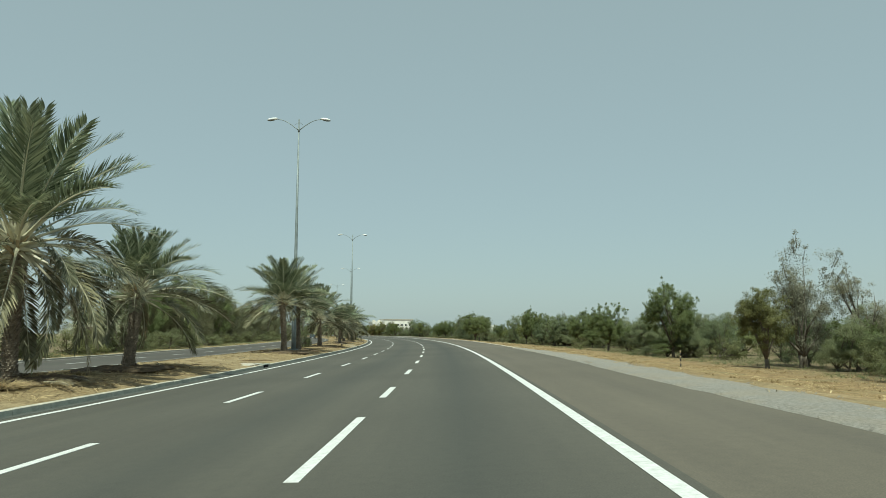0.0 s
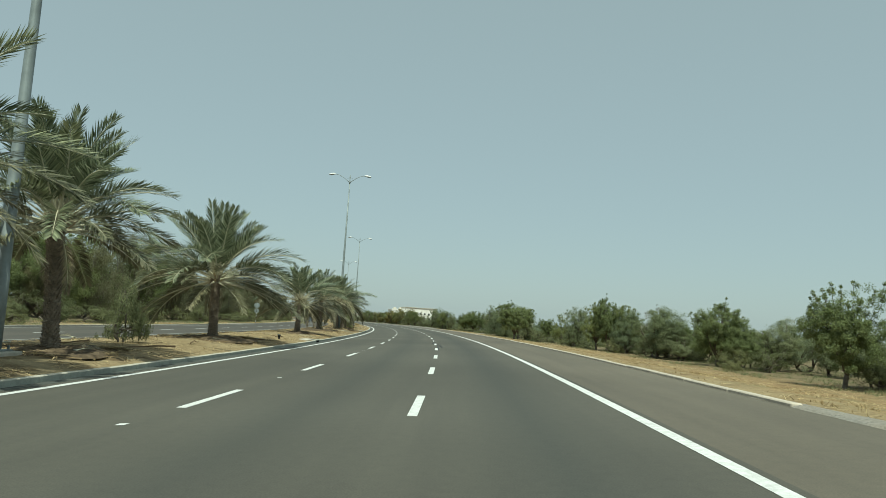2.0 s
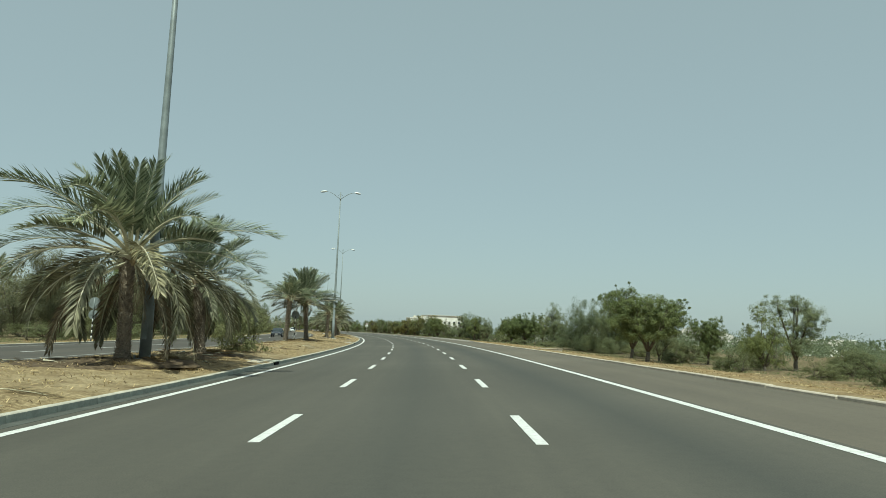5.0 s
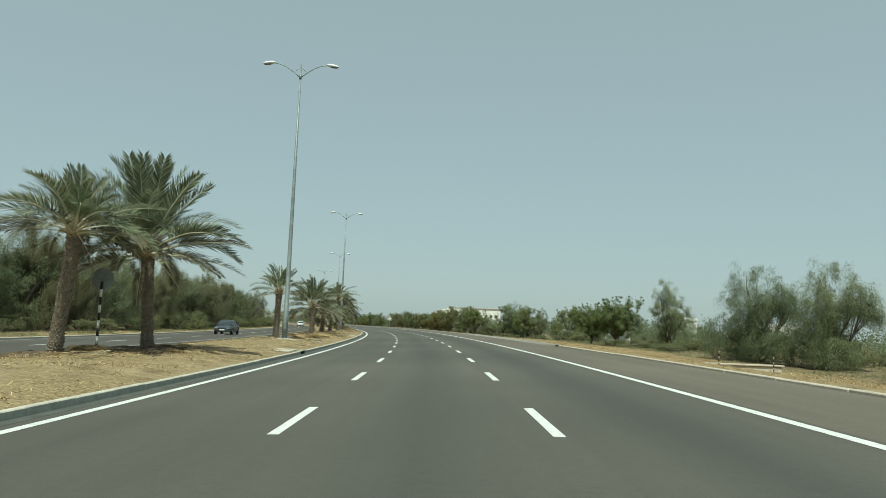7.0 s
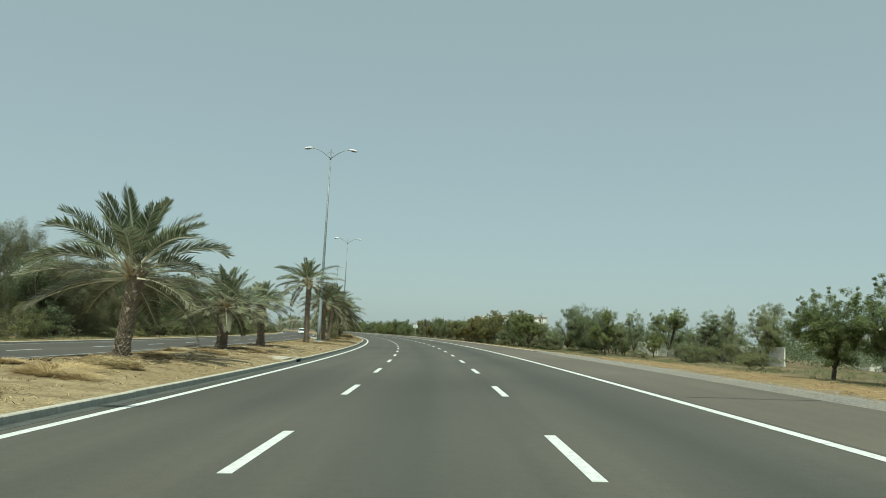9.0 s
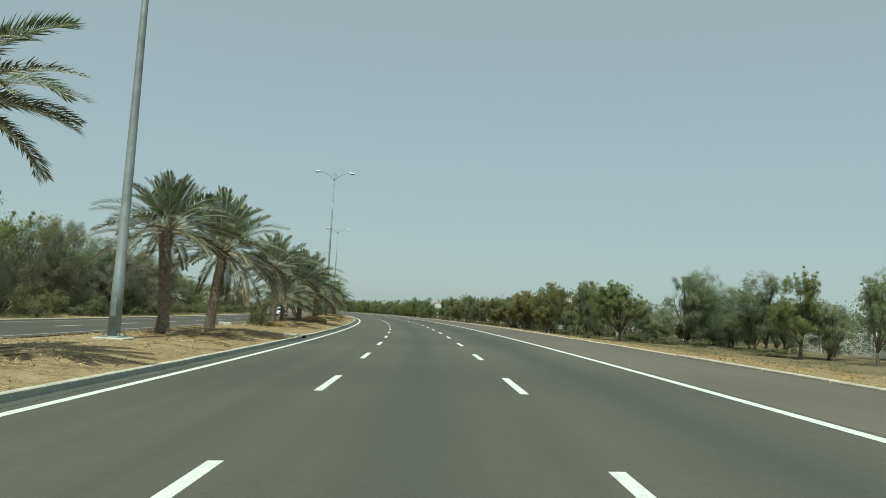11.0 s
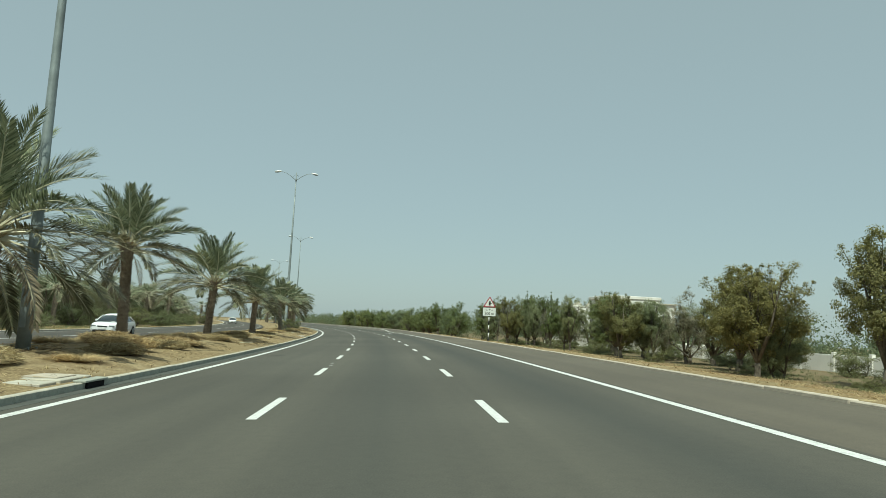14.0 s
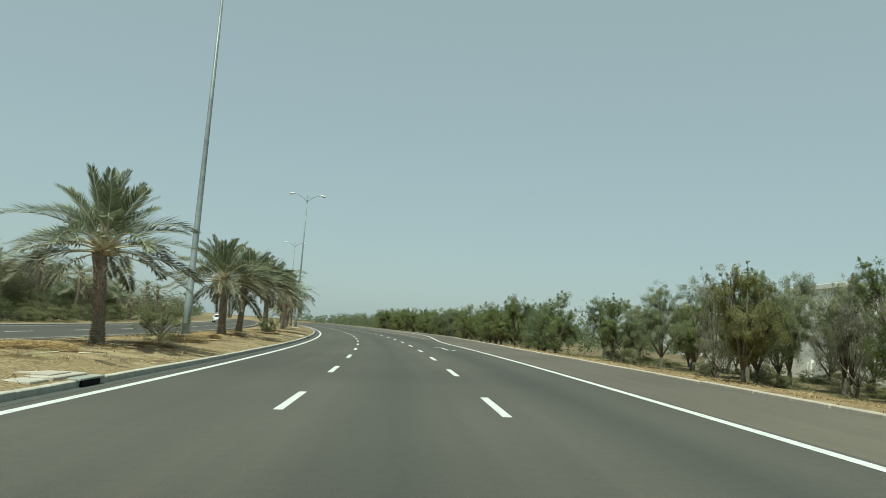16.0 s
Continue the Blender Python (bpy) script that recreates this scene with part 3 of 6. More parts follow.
def palm_trunk(name, height, r, seed, coarse=False):
    """A stem clad with the upturned stubs of old leaves, row above row."""
    rng = random.Random(seed)
    bendx, bendy = rng.uniform(-0.05, 0.05), rng.uniform(-0.05, 0.05)

    def point(a, rad, z):
        u = max(0.0, z / height)
        return (rad * math.cos(a) + bendx * u * u * height, rad * math.sin(a) + bendy * u * u * height, z)

    def girth(z):
        return r * (1.25 - 0.25 * min(1, max(0, z) / 0.5)) * (1 + 0.28 * max(0, z / height - 0.72) / 0.28)

    v, f = tube([point(0, 0, z) for z in np.linspace(-0.25, height + 0.1, 9)], [girth(z) * 0.88 for z in np.linspace(-0.25, height + 0.1, 9)], 12)
    slots = [0] * len(f)
    n, step = (8, 0.17) if coarse else (13, 0.088)
    for i in range(int((height + 0.1) / step)):
        z = -0.08 + i * step
        for j in range(n):
            if rng.random() < 0.06:
                continue
            a = 2 * math.pi * (j + 0.5 * (i % 2) + 0.04 * i + rng.uniform(-0.06, 0.06)) / n
            g, h, half = girth(z), step * rng.uniform(1.0, 1.45), math.pi / n * 0.92
            lip = g * rng.uniform(1.06, 1.24)
            zz = z + rng.uniform(-0.015, 0.015)
            k = len(v)
            v += [point(a - half, g * 0.88, zz), point(a + half, g * 0.88, zz), point(a + half * 0.62, lip, zz + h), point(a - half * 0.62, lip, zz + h), point(a + half * 0.5, g * 0.84, zz + h * 1.1), point(a - half * 0.5, g * 0.84, zz + h * 1.1)]
            f += [(k, k + 1, k + 2, k + 3), (k + 3, k + 2, k + 4, k + 5), (k + 1, k + 4, k + 2), (k, k + 3, k + 5)]
            slots += [0, 1, 0, 0]
    return mesh_of(name, v, f, [M["palm_bark"], M["palm_stub"]], slots)


def sheath_mesh(seed):
    """The cut-off stalks of pruned leaves, fanned out round the top of the stem."""
    rng = random.Random(seed)
    v, f = [], []
    for i in range(30):
        a, e = i * 2.39996 + rng.uniform(-0.2, 0.2), math.radians(rng.uniform(30, 72))
        d = Vector((math.cos(a) * math.cos(e), math.sin(a) * math.cos(e), math.sin(e)))
        side = Vector((-math.sin(a), math.cos(a), 0))
        foot = Vector((0.13 * math.cos(a), 0.13 * math.sin(a), -0.38 + 0.011 * i))
        ln, wd = rng.uniform(0.28, 0.55), rng.uniform(0.05, 0.075)
        up = d.cross(side)
        k = len(v)
        for u, ww in ((0.0, 1.0), (0.45, 0.75), (1.0, 0.5)):
            p = foot + d * ln * u
            v += [p - side * wd * ww, p + up * wd * ww * 0.35, p + side * wd * ww, p - up * wd * ww * 0.35]
        for q in (0, 4):
            f += [(k + q + j, k + q + (j + 1) % 4, k + q + 4 + (j + 1) % 4, k + q + 4 + j) for j in range(4)]
        f.append((k + 8, k + 9, k + 10, k + 11))
    return mesh_of("sheath", v, f, M["leaf_base"])


SHEATHS = [sheath_mesh(i) for i in (3, 4)]


def date_palm(m, heart, top, spread, seed, label, fronds=58, dead=4, low=-14, r=0.0):
    """heart: height at which the leaves leave the stem; top: height of the crown; spread: its half width."""
    rng = random.Random(seed)
    t = thing("date_palm", label, "palm tree", m, "date palms of the median")
    part("trunk", palm_trunk("palm_trunk", heart, r or (0.205 if heart > 2.4 else 0.25), seed, fronds in (30, 36)), None, t)
    up_len = max(1.2, top - heart)
    facing = math.atan2(m[1][0], m[0][0])
    leaf = FR if fronds != 30 and fronds != 36 else FR_FAR
    if leaf is FR:
        part("sheath", SHEATHS[seed % 2], None, t, "pale golden sheath of cut leaf stalks").location = (0, 0, heart)
    for i in range(fronds):
        u = (i + 0.5) / fronds
        az = i * 2.39996 + rng.uniform(-0.25, 0.25)
        el = 87 - (87 - low) * u ** 0.95 + rng.uniform(-6, 6)
        # the side towards the traffic is kept pruned, so that the stem shows
        turn = (az + facing + math.pi / 2 - 0.25 + math.pi) % (2 * math.pi) - math.pi
        if el < -2 and abs(turn) < 0.75 and rng.random() < 0.6:
            continue
        droopy = "low" if low < -30 else "out"
        kind = "up" if el > 48 else ("mid" if el > 16 else (droopy if el > -14 else (rng.choice((droopy, "skirt")) if low < -20 else droopy)))
        want = up_len * (0.95 if el > 60 else 0.98) if el > 45 else spread * rng.uniform(0.98, 1.16)
        if el < -12:
            want = min(want, heart * 1.05)
        size = want / 3.0 * rng.uniform(0.9, 1.04) * (1.04 if kind != "up" else 1.0)
        ob = part("frond", rng.choice(leaf[kind]), None, t)
        ob.matrix_basis = pose(0.10 * math.cos(az), 0.10 * math.sin(az), heart + 0.16 - 0.42 * u, 0, -el, math.degrees(az)) @ pose(0, 0, 0, rng.uniform(-22, 22)) @ Matrix.Scale(size, 4)
    for i in range(dead):
        az = i * 2.39996 * 1.7 + rng.uniform(-0.3, 0.3)
        ob = part("dead_frond", rng.choice(leaf["dead"]), None, t)
        if abs((az + facing + math.pi / 2 - 0.25 + math.pi) % (2 * math.pi) - math.pi) < 0.6:
            az += 1.3
        ob.matrix_basis = pose(0.12 * math.cos(az), 0.12 * math.sin(az), heart - 0.25, 0, rng.uniform(38, 72), math.degrees(az)) @ Matrix.Scale(rng.uniform(0.55, 0.85) * min(1.1, heart / 3.0), 4)
    return t


# s, o, heart, top, half width
PALMS_A = ((20.9, -11.3, 4.0, 8.3, 3.7), (27.9, -10.9, 3.0, 5.8, 3.25), (54.1, -10.4, 3.8, 7.3, 3.2), (61.2, -10.6, 3.6, 6.9, 3.0), (76.0, -10.8, 3.0, 6.5, 3.8),
           (97.6, -10.7, 2.6, 5.5, 3.3), (113.5, -11.2, 3.1, 6.0, 2.6), (128.9, -10.9, 3.4, 6.7, 3.8), (136.1, -10.7, 3.0, 5.8, 2.7), (174.4, -13.6, 4.2, 6.1, 2.6),
           (178.2, -12.1, 3.8, 7.3, 3.25), (202.0, -11.9, 3.3, 5.2, 2.0), (222.4, -11.9, 2.9, 5.8, 3.2), (234.7, -12.0, 2.3, 4.2, 2.4), (242.0, -11.6, 2.6, 3.9, 1.9))
PALMS_B = ((260.5, -11.4, 5.2, 7.2, 2.7), (273.3, -11.2, 4.0, 5.9, 2.5), (279.3, -11.2, 3.7, 6.3, 2.9), (294.8, -11.2, 3.8, 6.2, 2.7), (303.0, -11.9, 1.9, 4.0, 2.3),
           (309.0, -11.4, 3.15, 6.35, 3.6), (325.8, -11.5, 2.5, 5.5, 2.7), (341.0, -12.6, 3.2, 6.6, 3.2), (351.8, -12.6, 4.0, 6.7, 2.6), (362.3, -11.5, 3.0, 5.8, 3.2),
           (377.9, -11.4, 2.7, 5.6, 2.7), (397.6, -11.2, 3.2, 5.65, 2.75), (417.5, -11.5, 3.3, 5.9, 2.9), (429, -12.4, 3.9, 6.6, 3.2), (441, -11.8, 4.2, 6.9, 3.4))
# what sets single palms apart: leaves, dead leaves, the lowest leaf's slope in degrees, the stem's radius
FRONDS = {202.0: 28, 113.5: 44, 397.6: 50, 222.4: 44, 260.5: 44, 294.8: 44, 362.3: 44, 20.9: 64, 76.0: 64, 128.9: 64, 309.0: 64}
SHAGGY = (20.9, 97.6, 113.5, 128.9, 136.1)
CLEAN = (202.0, 222.4, 234.7, 260.5, 273.3, 362.3, 397.6)
LOWEST = {174.4: 2, 178.2: -8, 202.0: -4, 97.6: -28, 20.9: -38, 113.5: -38, 128.9: -38, 136.1: -38, 279.3: -26, 341.0: -26, 54.1: -8, 61.2: -8, 309.0: -8, 325.8: -8}
GIRTH = {202.0: 0.19, 362.3: 0.19, 397.6: 0.19, 303.0: 0.165, 222.4: 0.235}
seed = 100
for s, o, heart, top, spread in PALMS_A + PALMS_B:
    seed += 1
    lean = "short date palm with a full grey-green crown on the median" if heart < 2.7 else ("tall slender date palm on the sandy median" if top - heart < 2.2 else "date palm with grey-green fronds and a ragged skirt on the median")
    date_palm(spot(s, o, 0, 37 * seed % 360) @ pose(0, 0, 0, 3.5 * math.sin(seed * 2.3), 3.5 * math.cos(seed * 1.7)), heart, top, spread, seed, lean,
              fronds=FRONDS.get(s, 56), dead=5 if s in SHAGGY else 0 if s in CLEAN else 2, low=LOWEST.get(s, -14), r=GIRTH.get(s, 0.0))
rng = random.Random(5)
for i in range(9):
    seed += 1
    date_palm(spot(456 + 15 * i + rng.uniform(-3, 3), -11.6 + rng.uniform(-0.5, 0.5), 0, rng.uniform(0, 360)), rng.uniform(3.2, 4.4), rng.uniform(6, 7.2), rng.uniform(2.8, 3.5), seed,
              "distant date palm in the row along the median", 36, 5)
# the grove behind the opposite carriageway
for i in range(38):
    seed += 1
    s = 352 + 4.8 * i + rng.uniform(-3, 3)
    o = rng.uniform(-42, -31.5)
    p = date_palm(spot(s, o, 0, rng.uniform(0, 360)), rng.uniform(2.4, 5.6), 0, rng.uniform(2.4, 3.2), seed, "date palm of the grove behind the opposite carriageway", 30, 6)
    tagged(p, group="date palms of the far grove")
for s, o, heart in ((51, -31.2, 2.6), (66, -30.2, 2.3), (70, -33.2, 2.6), (73, -31.0, 2.8), (97, -38.0, 3.4), (176, -41, 5.5)):
    seed += 1
    p = date_palm(spot(s, o), heart, heart + 2.4, 2.6, seed, "date palm among the bushes behind the opposite carriageway", 30, 6)
    tagged(p, group="date palms of the far grove")

# ---------------------------------------------------------------- broad-leaved trees


def tree_meshes(name, seed, height, width, bole, clusters, leaves, leaf, leaf_mat, clump, stems=1, droop=0.0, lobes=7, inner=0.36, lowest=0.20, narrow=0.25, tufts=0):
    """Trunk and crown of one tree: limbs that fork towards lobes, set with tight clumps of small leaves."""
    rng = random.Random(seed)
    v, f = [], []

    def add(path, radii, sides):
        vv, ff = tube(path, radii, sides)
        k = len(v)
        v.extend(vv)
        f.extend(tuple(i + k for i in q) for q in ff)

    tall = height - bole
    balls = [(Vector((rng.uniform(-0.08, 0.08) * width, rng.uniform(-0.08, 0.08) * width, bole + 0.50 * tall)), 0.33 * width, 0.45 * tall)]
    for i in range(lobes):
        a = 2 * math.pi * (i + rng.uniform(-0.3, 0.3)) / lobes * (1.618 if i % 2 else 1)
        r, zc = rng.uniform(0.16, 0.32) * width, rng.uniform(lowest, 0.80)
        balls.append((Vector((r * math.cos(a), r * math.sin(a), bole + zc * tall)), rng.uniform(0.15, 0.24) * width, rng.uniform(0.16, 0.27) * tall))
    weight = [b[1] * b[2] for b in balls]
    centres = []
    while len(centres) < clusters:
        c, rx, rz = rng.choices(balls, weight)[0]
        d = Vector((rng.gauss(0, 1), rng.gauss(0, 1), rng.gauss(0, 1))).normalized() * rng.random() ** inner
        q = c + Vector((d.x * rx, d.y * rx, d.z * rz))
        if q.z > bole + clump * 0.3 and noise.noise(q * (2.6 / width) + Vector((seed * 3.1, 0, 0))) > -0.33:
            centres.append(q)
    zmax = sorted(c.z for c in centres)[-2]
    far = sorted(math.hypot(c.x, c.y) for c in centres)[int(clusters * 0.94)]
    for c in centres:
        c.x, c.y = c.x * (width / 2 - clump * 0.6) / far, c.y * (width / 2 - clump * 0.6) / far
        c.z = bole + (c.z - bole) * (height - clump * 0.7 - bole) / (zmax - bole)
    for q in range(stems):
        a0 = 2 * math.pi * q / stems + rng.random()
        foot = Vector((math.cos(a0), math.sin(a0), 0)) * (0.22 if stems > 1 else 0)
        r0 = (0.035 + 0.020 * height) / stems ** 0.4
        fork = foot * (1 + 0.6 * stems) + Vector((rng.uniform(-0.1, 0.1), rng.uniform(-0.1, 0.1), max(0.35, bole * 0.8)))
        add([foot + Vector((0, 0, -0.2)), foot + Vector((0, 0, 0.08)), foot.lerp(fork, 0.55) + Vector((rng.uniform(-0.05, 0.05), rng.uniform(-0.05, 0.05), 0)), fork], [r0 * 1.45, r0 * 1.05, r0 * 0.95, r0 * 0.9], 7)
        mine = [b for i, b in enumerate(balls) if i % stems == q]
        for c, rx, rz in mine:
            mid = fork.lerp(c, 0.5) + Vector((rng.uniform(-0.12, 0.12), rng.uniform(-0.12, 0.12), rng.uniform(-0.05, 0.2)))
            top = c + Vector((0, 0, rz * 0.6))
            add([fork, mid, c, top], [r0 * 0.62, r0 * 0.42, r0 * 0.25, r0 * 0.08], 5)
            near = sorted(centres, key=lambda e: (e - c).length)[:int(clusters / len(balls) * 1.2)]
            for e in rng.sample(near, min(6, len(near))):
                add([mid.lerp(c, rng.random()), (c + e) * 0.5 + Vector((0, 0, -0.05)), e], [r0 * 0.2, r0 * 0.13, r0 * 0.05], 3)
    # rosettes of leaves on bare twigs that stand out of the crown
    sprigs = []
    high = [c for c in centres if c.z > bole + 0.55 * tall]
    core = Vector((0, 0, bole + 0.35 * tall))
    for c in rng.sample(high, min(tufts, len(high))):
        way = (c - core).normalized() + Vector((rng.gauss(0, 0.15), rng.gauss(0, 0.15), 0.45))
        tip = c + way.normalized() * rng.uniform(0.25, 0.62)
        add([c - way * 0.2, c.lerp(tip, 0.6), tip], [0.018, 0.012, 0.007], 3)
        sprigs.append(tip)
    trunk = mesh_of(name + "_trunk", v, f, M["bark"], smooth=True)
    gen = np.random.default_rng(seed)

    def foliage(cs, count, ball):
        """Leaf blades round the centres cs, turned outwards and up as they grow towards the light."""
        n = len(cs) * count
        c = np.repeat(np.array([tuple(q) for q in cs]), count, 0)
        size = np.repeat(ball * gen.uniform(0.7, 1.3, len(cs)), count)[:, None]
        d = gen.normal(0, 1, (n, 3))
        d /= np.linalg.norm(d, axis=1)[:, None]
        pnt = c + d * (1, 1, 0.85) * size * gen.random((n, 1)) ** 0.5
        pnt[:, 2] -= droop * gen.random(n) ** 2
        out = (pnt - (0, 0, bole + 0.4 * tall)) / (width / 2, width / 2, tall / 2)
        out /= np.linalg.norm(out, axis=1)[:, None] + 1e-6
        nrm = out * 0.8 + d * 0.35 + (0, 0, 0.5) + gen.normal(0, 0.5, (n, 3))
        nrm /= np.linalg.norm(nrm, axis=1)[:, None]
        w = gen.normal(0, 0.7, (n, 3)) + d * 0.5 + (0, 0, -0.5 - 1.5 * droop)
        w -= nrm * (w * nrm).sum(1)[:, None]
        w /= np.linalg.norm(w, axis=1)[:, None] + 1e-6
        x = np.cross(nrm, w)
        ln = leaf * gen.uniform(0.7, 1.3, (n, 1))
        quads = np.stack([pnt - w * ln * 0.5, pnt + x * ln * narrow, pnt + w * ln * 0.5, pnt - x * ln * narrow], 1)
        return quads[pnt[:, 2] > 0.08]

    quads = foliage(centres, leaves, clump)
    if sprigs:
        quads = np.concatenate([quads, foliage(sprigs, 60, 0.15)])
    lf = np.arange(len(quads) * 4).reshape(-1, 4).tolist()
    return trunk, mesh_of(name + "_crown", quads.reshape(-1, 3), lf, leaf_mat)


KINDS = {
    "neem": [tree_meshes("neem", i, 5.0, 5.0, 0.85, 310, 125, 0.100, M["neem"], 0.29, tufts=46) for i in (1, 2, 3)],
    "acacia": [tree_meshes("acacia", i, 5.5, 4.6, 0.55, 230, 120, 0.115, M["acacia"], 0.36, 2, 0.12, 8, 0.4, 0.10, 0.16) for i in (4, 5, 6)],
    "pale": [tree_meshes("pale", i, 6.0, 4.2, 0.7, 200, 84, 0.098, M["pale"], 0.36, 2, 0.08, 8, 0.42, 0.12, 0.17, 20) for i in (7, 8)],
    "willow": [tree_meshes("willow", i, 7.5, 6.5, 0.35, 460, 160, 0.17, M["belt_leaf"], 0.40, 2, 0.85, 9, 0.36, 0.06, 0.07) for i in (9,)],
    "brown": [tree_meshes("brown", i, 5.5, 4.4, 0.85, 260, 118, 0.100, M["brownleaf"], 0.31, tufts=40) for i in (10, 11)],
    "bush": [tree_meshes("bush", i, 2.2, 3.4, 0.0, 95, 70, 0.090, M["bushleaf"], 0.27, 2, 0.05, 9, 0.4, 0.02) for i in (12, 13, 14)],
    "scrub": [tree_meshes("scrub", i, 6.0, 7.0, 0.1, 240, 165, 0.115, M["scrubleaf"], 0.48, 3, 0.35, 10, 0.36, 0.05, 0.18) for i in (15, 16, 17, 22)],
    "verge": [tree_meshes("verge_tree", i, 6.0, 4.2, 1.05, 200, 112, 0.106, M["acacia"], 0.31, 1, 0.06, 6, 0.40, 0.15, 0.18) for i in (31, 32, 33)],
    "verge_green": [tree_meshes("verge_green", i, 6.0, 4.4, 1.1, 230, 115, 0.098, M["neem"], 0.30, 1, 0.0, 6, 0.38, 0.15, tufts=34) for i in (34, 35)],
    "round": [tree_meshes("round_tree", 36, 8.8, 8.4, 0.7, 520, 105, 0.135, M["neem"], 0.52, 1, 0.0, 10, 0.34, 0.10)],
    "belt_green": [tree_meshes("belt_green", i, 5.5, 5.0, 0.4, 140, 105, 0.122, M["neem"], 0.42, 1, 0.05, 7, 0.36, 0.1, tufts=16) for i in (18, 19)],
    "belt_grey": [tree_meshes("belt_grey", i, 5.5, 5.0, 0.3, 135, 108, 0.122, M["belt_leaf"], 0.44, 2, 0.15, 7, 0.36, 0.08, 0.2) for i in (20, 21, 23)],
}
SIZE = {"neem": (5.0, 5.0), "acacia": (5.5, 4.6), "pale": (6.0, 4.2), "willow": (7.5, 6.5), "brown": (5.5, 4.4), "bush": (2.2, 3.4), "verge": (6.0, 4.2), "verge_green": (6.0, 4.4), "scrub": (6.0, 7.0), "round": (8.8, 8.4), "belt_green": (5.5, 5.0), "belt_grey": (5.5, 5.0)}
LABEL = {"neem": "broad green leafy tree on the dry verge", "acacia": "grey-green fine-leaved tree with thin stems on the verge", "pale": "sparse pale dusty tree with bare twigs",
         "willow": "large drooping grey-green tree beside the verge", "brown": "leafy tree with yellowing brown-green foliage", "bush": "low dusty green bush on sandy soil",
         "scrub": "wide dusty scrub tree behind the opposite carriageway", "verge": "slender grey-green tree with a bare stem on the verge", "verge_green": "round-crowned green tree with a bare stem on the verge", "round": "large round dense green tree behind the opposite carriageway", "belt_green": "dense green tree of the belt along the verge", "belt_grey": "dense grey-green tree of the belt along the verge"}


def plant(kind, s, o, height, width, rng, group="trees of the roadside belt"):
    trunk, crown = rng.choice(KINDS[kind])
    h0, w0 = SIZE[kind]
    fat = min(1.6, max(0.6, width / w0))
    t = thing("bush" if kind == "bush" else "tree", LABEL[kind], "bush" if kind == "bush" else "tree", spot(s, o, -0.03, rng.uniform(0, 360), (fat, fat, height / h0)), group)
    part("trunk", trunk, None, t)
    part("crown", crown, None, t)
    return t


rng = random.Random(11)
# s, o, height, width
RIGHT_1 = ((38, 23.4, 5.2, 3.4), (39, 18.8, 4.4, 3.6), (41, 21.8, 7.5, 4.8), (57, 19.8, 6.0, 4.6), (76, 22.9, 3.8, 3.0), (76, 19.7, 5.1, 4.6), (77, 25.4, 4.5, 3.4),
           (80, 24.7, 3.7, 3.3), (97, 22.1, 5.1, 4.8), (108, 21.0, 5.0, 4.9), (112, 23.5, 4.8, 6.0), (121, 25.7, 5.5, 3.4), (121, 22.4, 5.3, 3.2), (127.4, 20.6, 5.7, 4.2), (152, 26.7, 2.0, 4.6))
KIND_1 = "pale brown pale neem acacia neem acacia bush neem acacia acacia pale neem neem bush".split()
RIGHT_2 = ((158, 23.8, 4.9, 3.6), (160, 27.3, 5.9, 4.6), (163, 16.8, 6.0, 6.5), (167, 23.5, 4.1, 3.4), (170, 20.5, 6.0, 4.2), (178, 20.6, 6.9, 6.5), (196, 24.4, 7.2, 6.8), (202, 22.6, 7.2, 7.2),
           (226, 25.4, 7.6, 4.6), (232, 21.5, 5.7, 6.4), (236, 19.9, 4.9, 4.6), (278, 38.8, 7.4, 5.3), (289, 40.3, 7.2, 3.1), (292, 28.3, 6.3, 2.8), (293, 38.8, 6.7, 5.3), (297, 26.0, 6.3, 3.9), (303, 37.9, 7.4, 6.0))
KIND_2 = "belt_green verge neem neem acacia neem willow willow acacia neem neem verge verge verge verge verge_green verge_green".split()
RIGHT_3 = ((310, 30.0, 7.4, 5.7), (322, 21.0, 6.2, 6.4), (320, 28.0, 8.0, 5.8), (325, 32.3, 8.5, 8.0), (327, 26.0, 3.4, 4.0), (332, 25.6, 6.4, 4.8), (332, 20.5, 7.0, 3.8), (334, 16.0, 5.4, 4.4),
           (342, 20.8, 6.4, 3.6), (342, 17.6, 6.0, 3.4), (344, 24.8, 7.6, 5.3), (352, 21.1, 7.6, 5.2), (357, 17.8, 6.0, 5.0), (363, 20.0, 6.6, 6.0), (373, 21.5, 5.6, 5.0))
KIND_3 = "acacia neem acacia willow belt_grey pale acacia brown brown neem brown brown brown brown pale".split()
RIGHT_4 = ((377, 20.5, 4.8, 3.0), (378, 18.2, 5.4, 4.4), (385, 20.4, 5.8, 5.6), (399, 20.5, 6.3, 3.4), (401, 24.8, 6.3, 4.7), (402, 19.2, 6.2, 3.4), (406, 19.9, 5.9, 2.8), (408, 15.6, 5.9, 3.7),
           (411, 19.8, 6.4, 3.4), (413, 16.6, 5.6, 2.6), (416, 20.2, 7.0, 4.3), (424, 18.2, 6.3, 3.6), (427, 22.0, 7.2, 4.3), (434, 18.4, 5.6, 3.8), (447, 22.7, 6.5, 4.9))
KIND_4 = "verge brown verge_green verge pale verge_green pale brown verge pale verge_green verge verge verge_green verge".split()
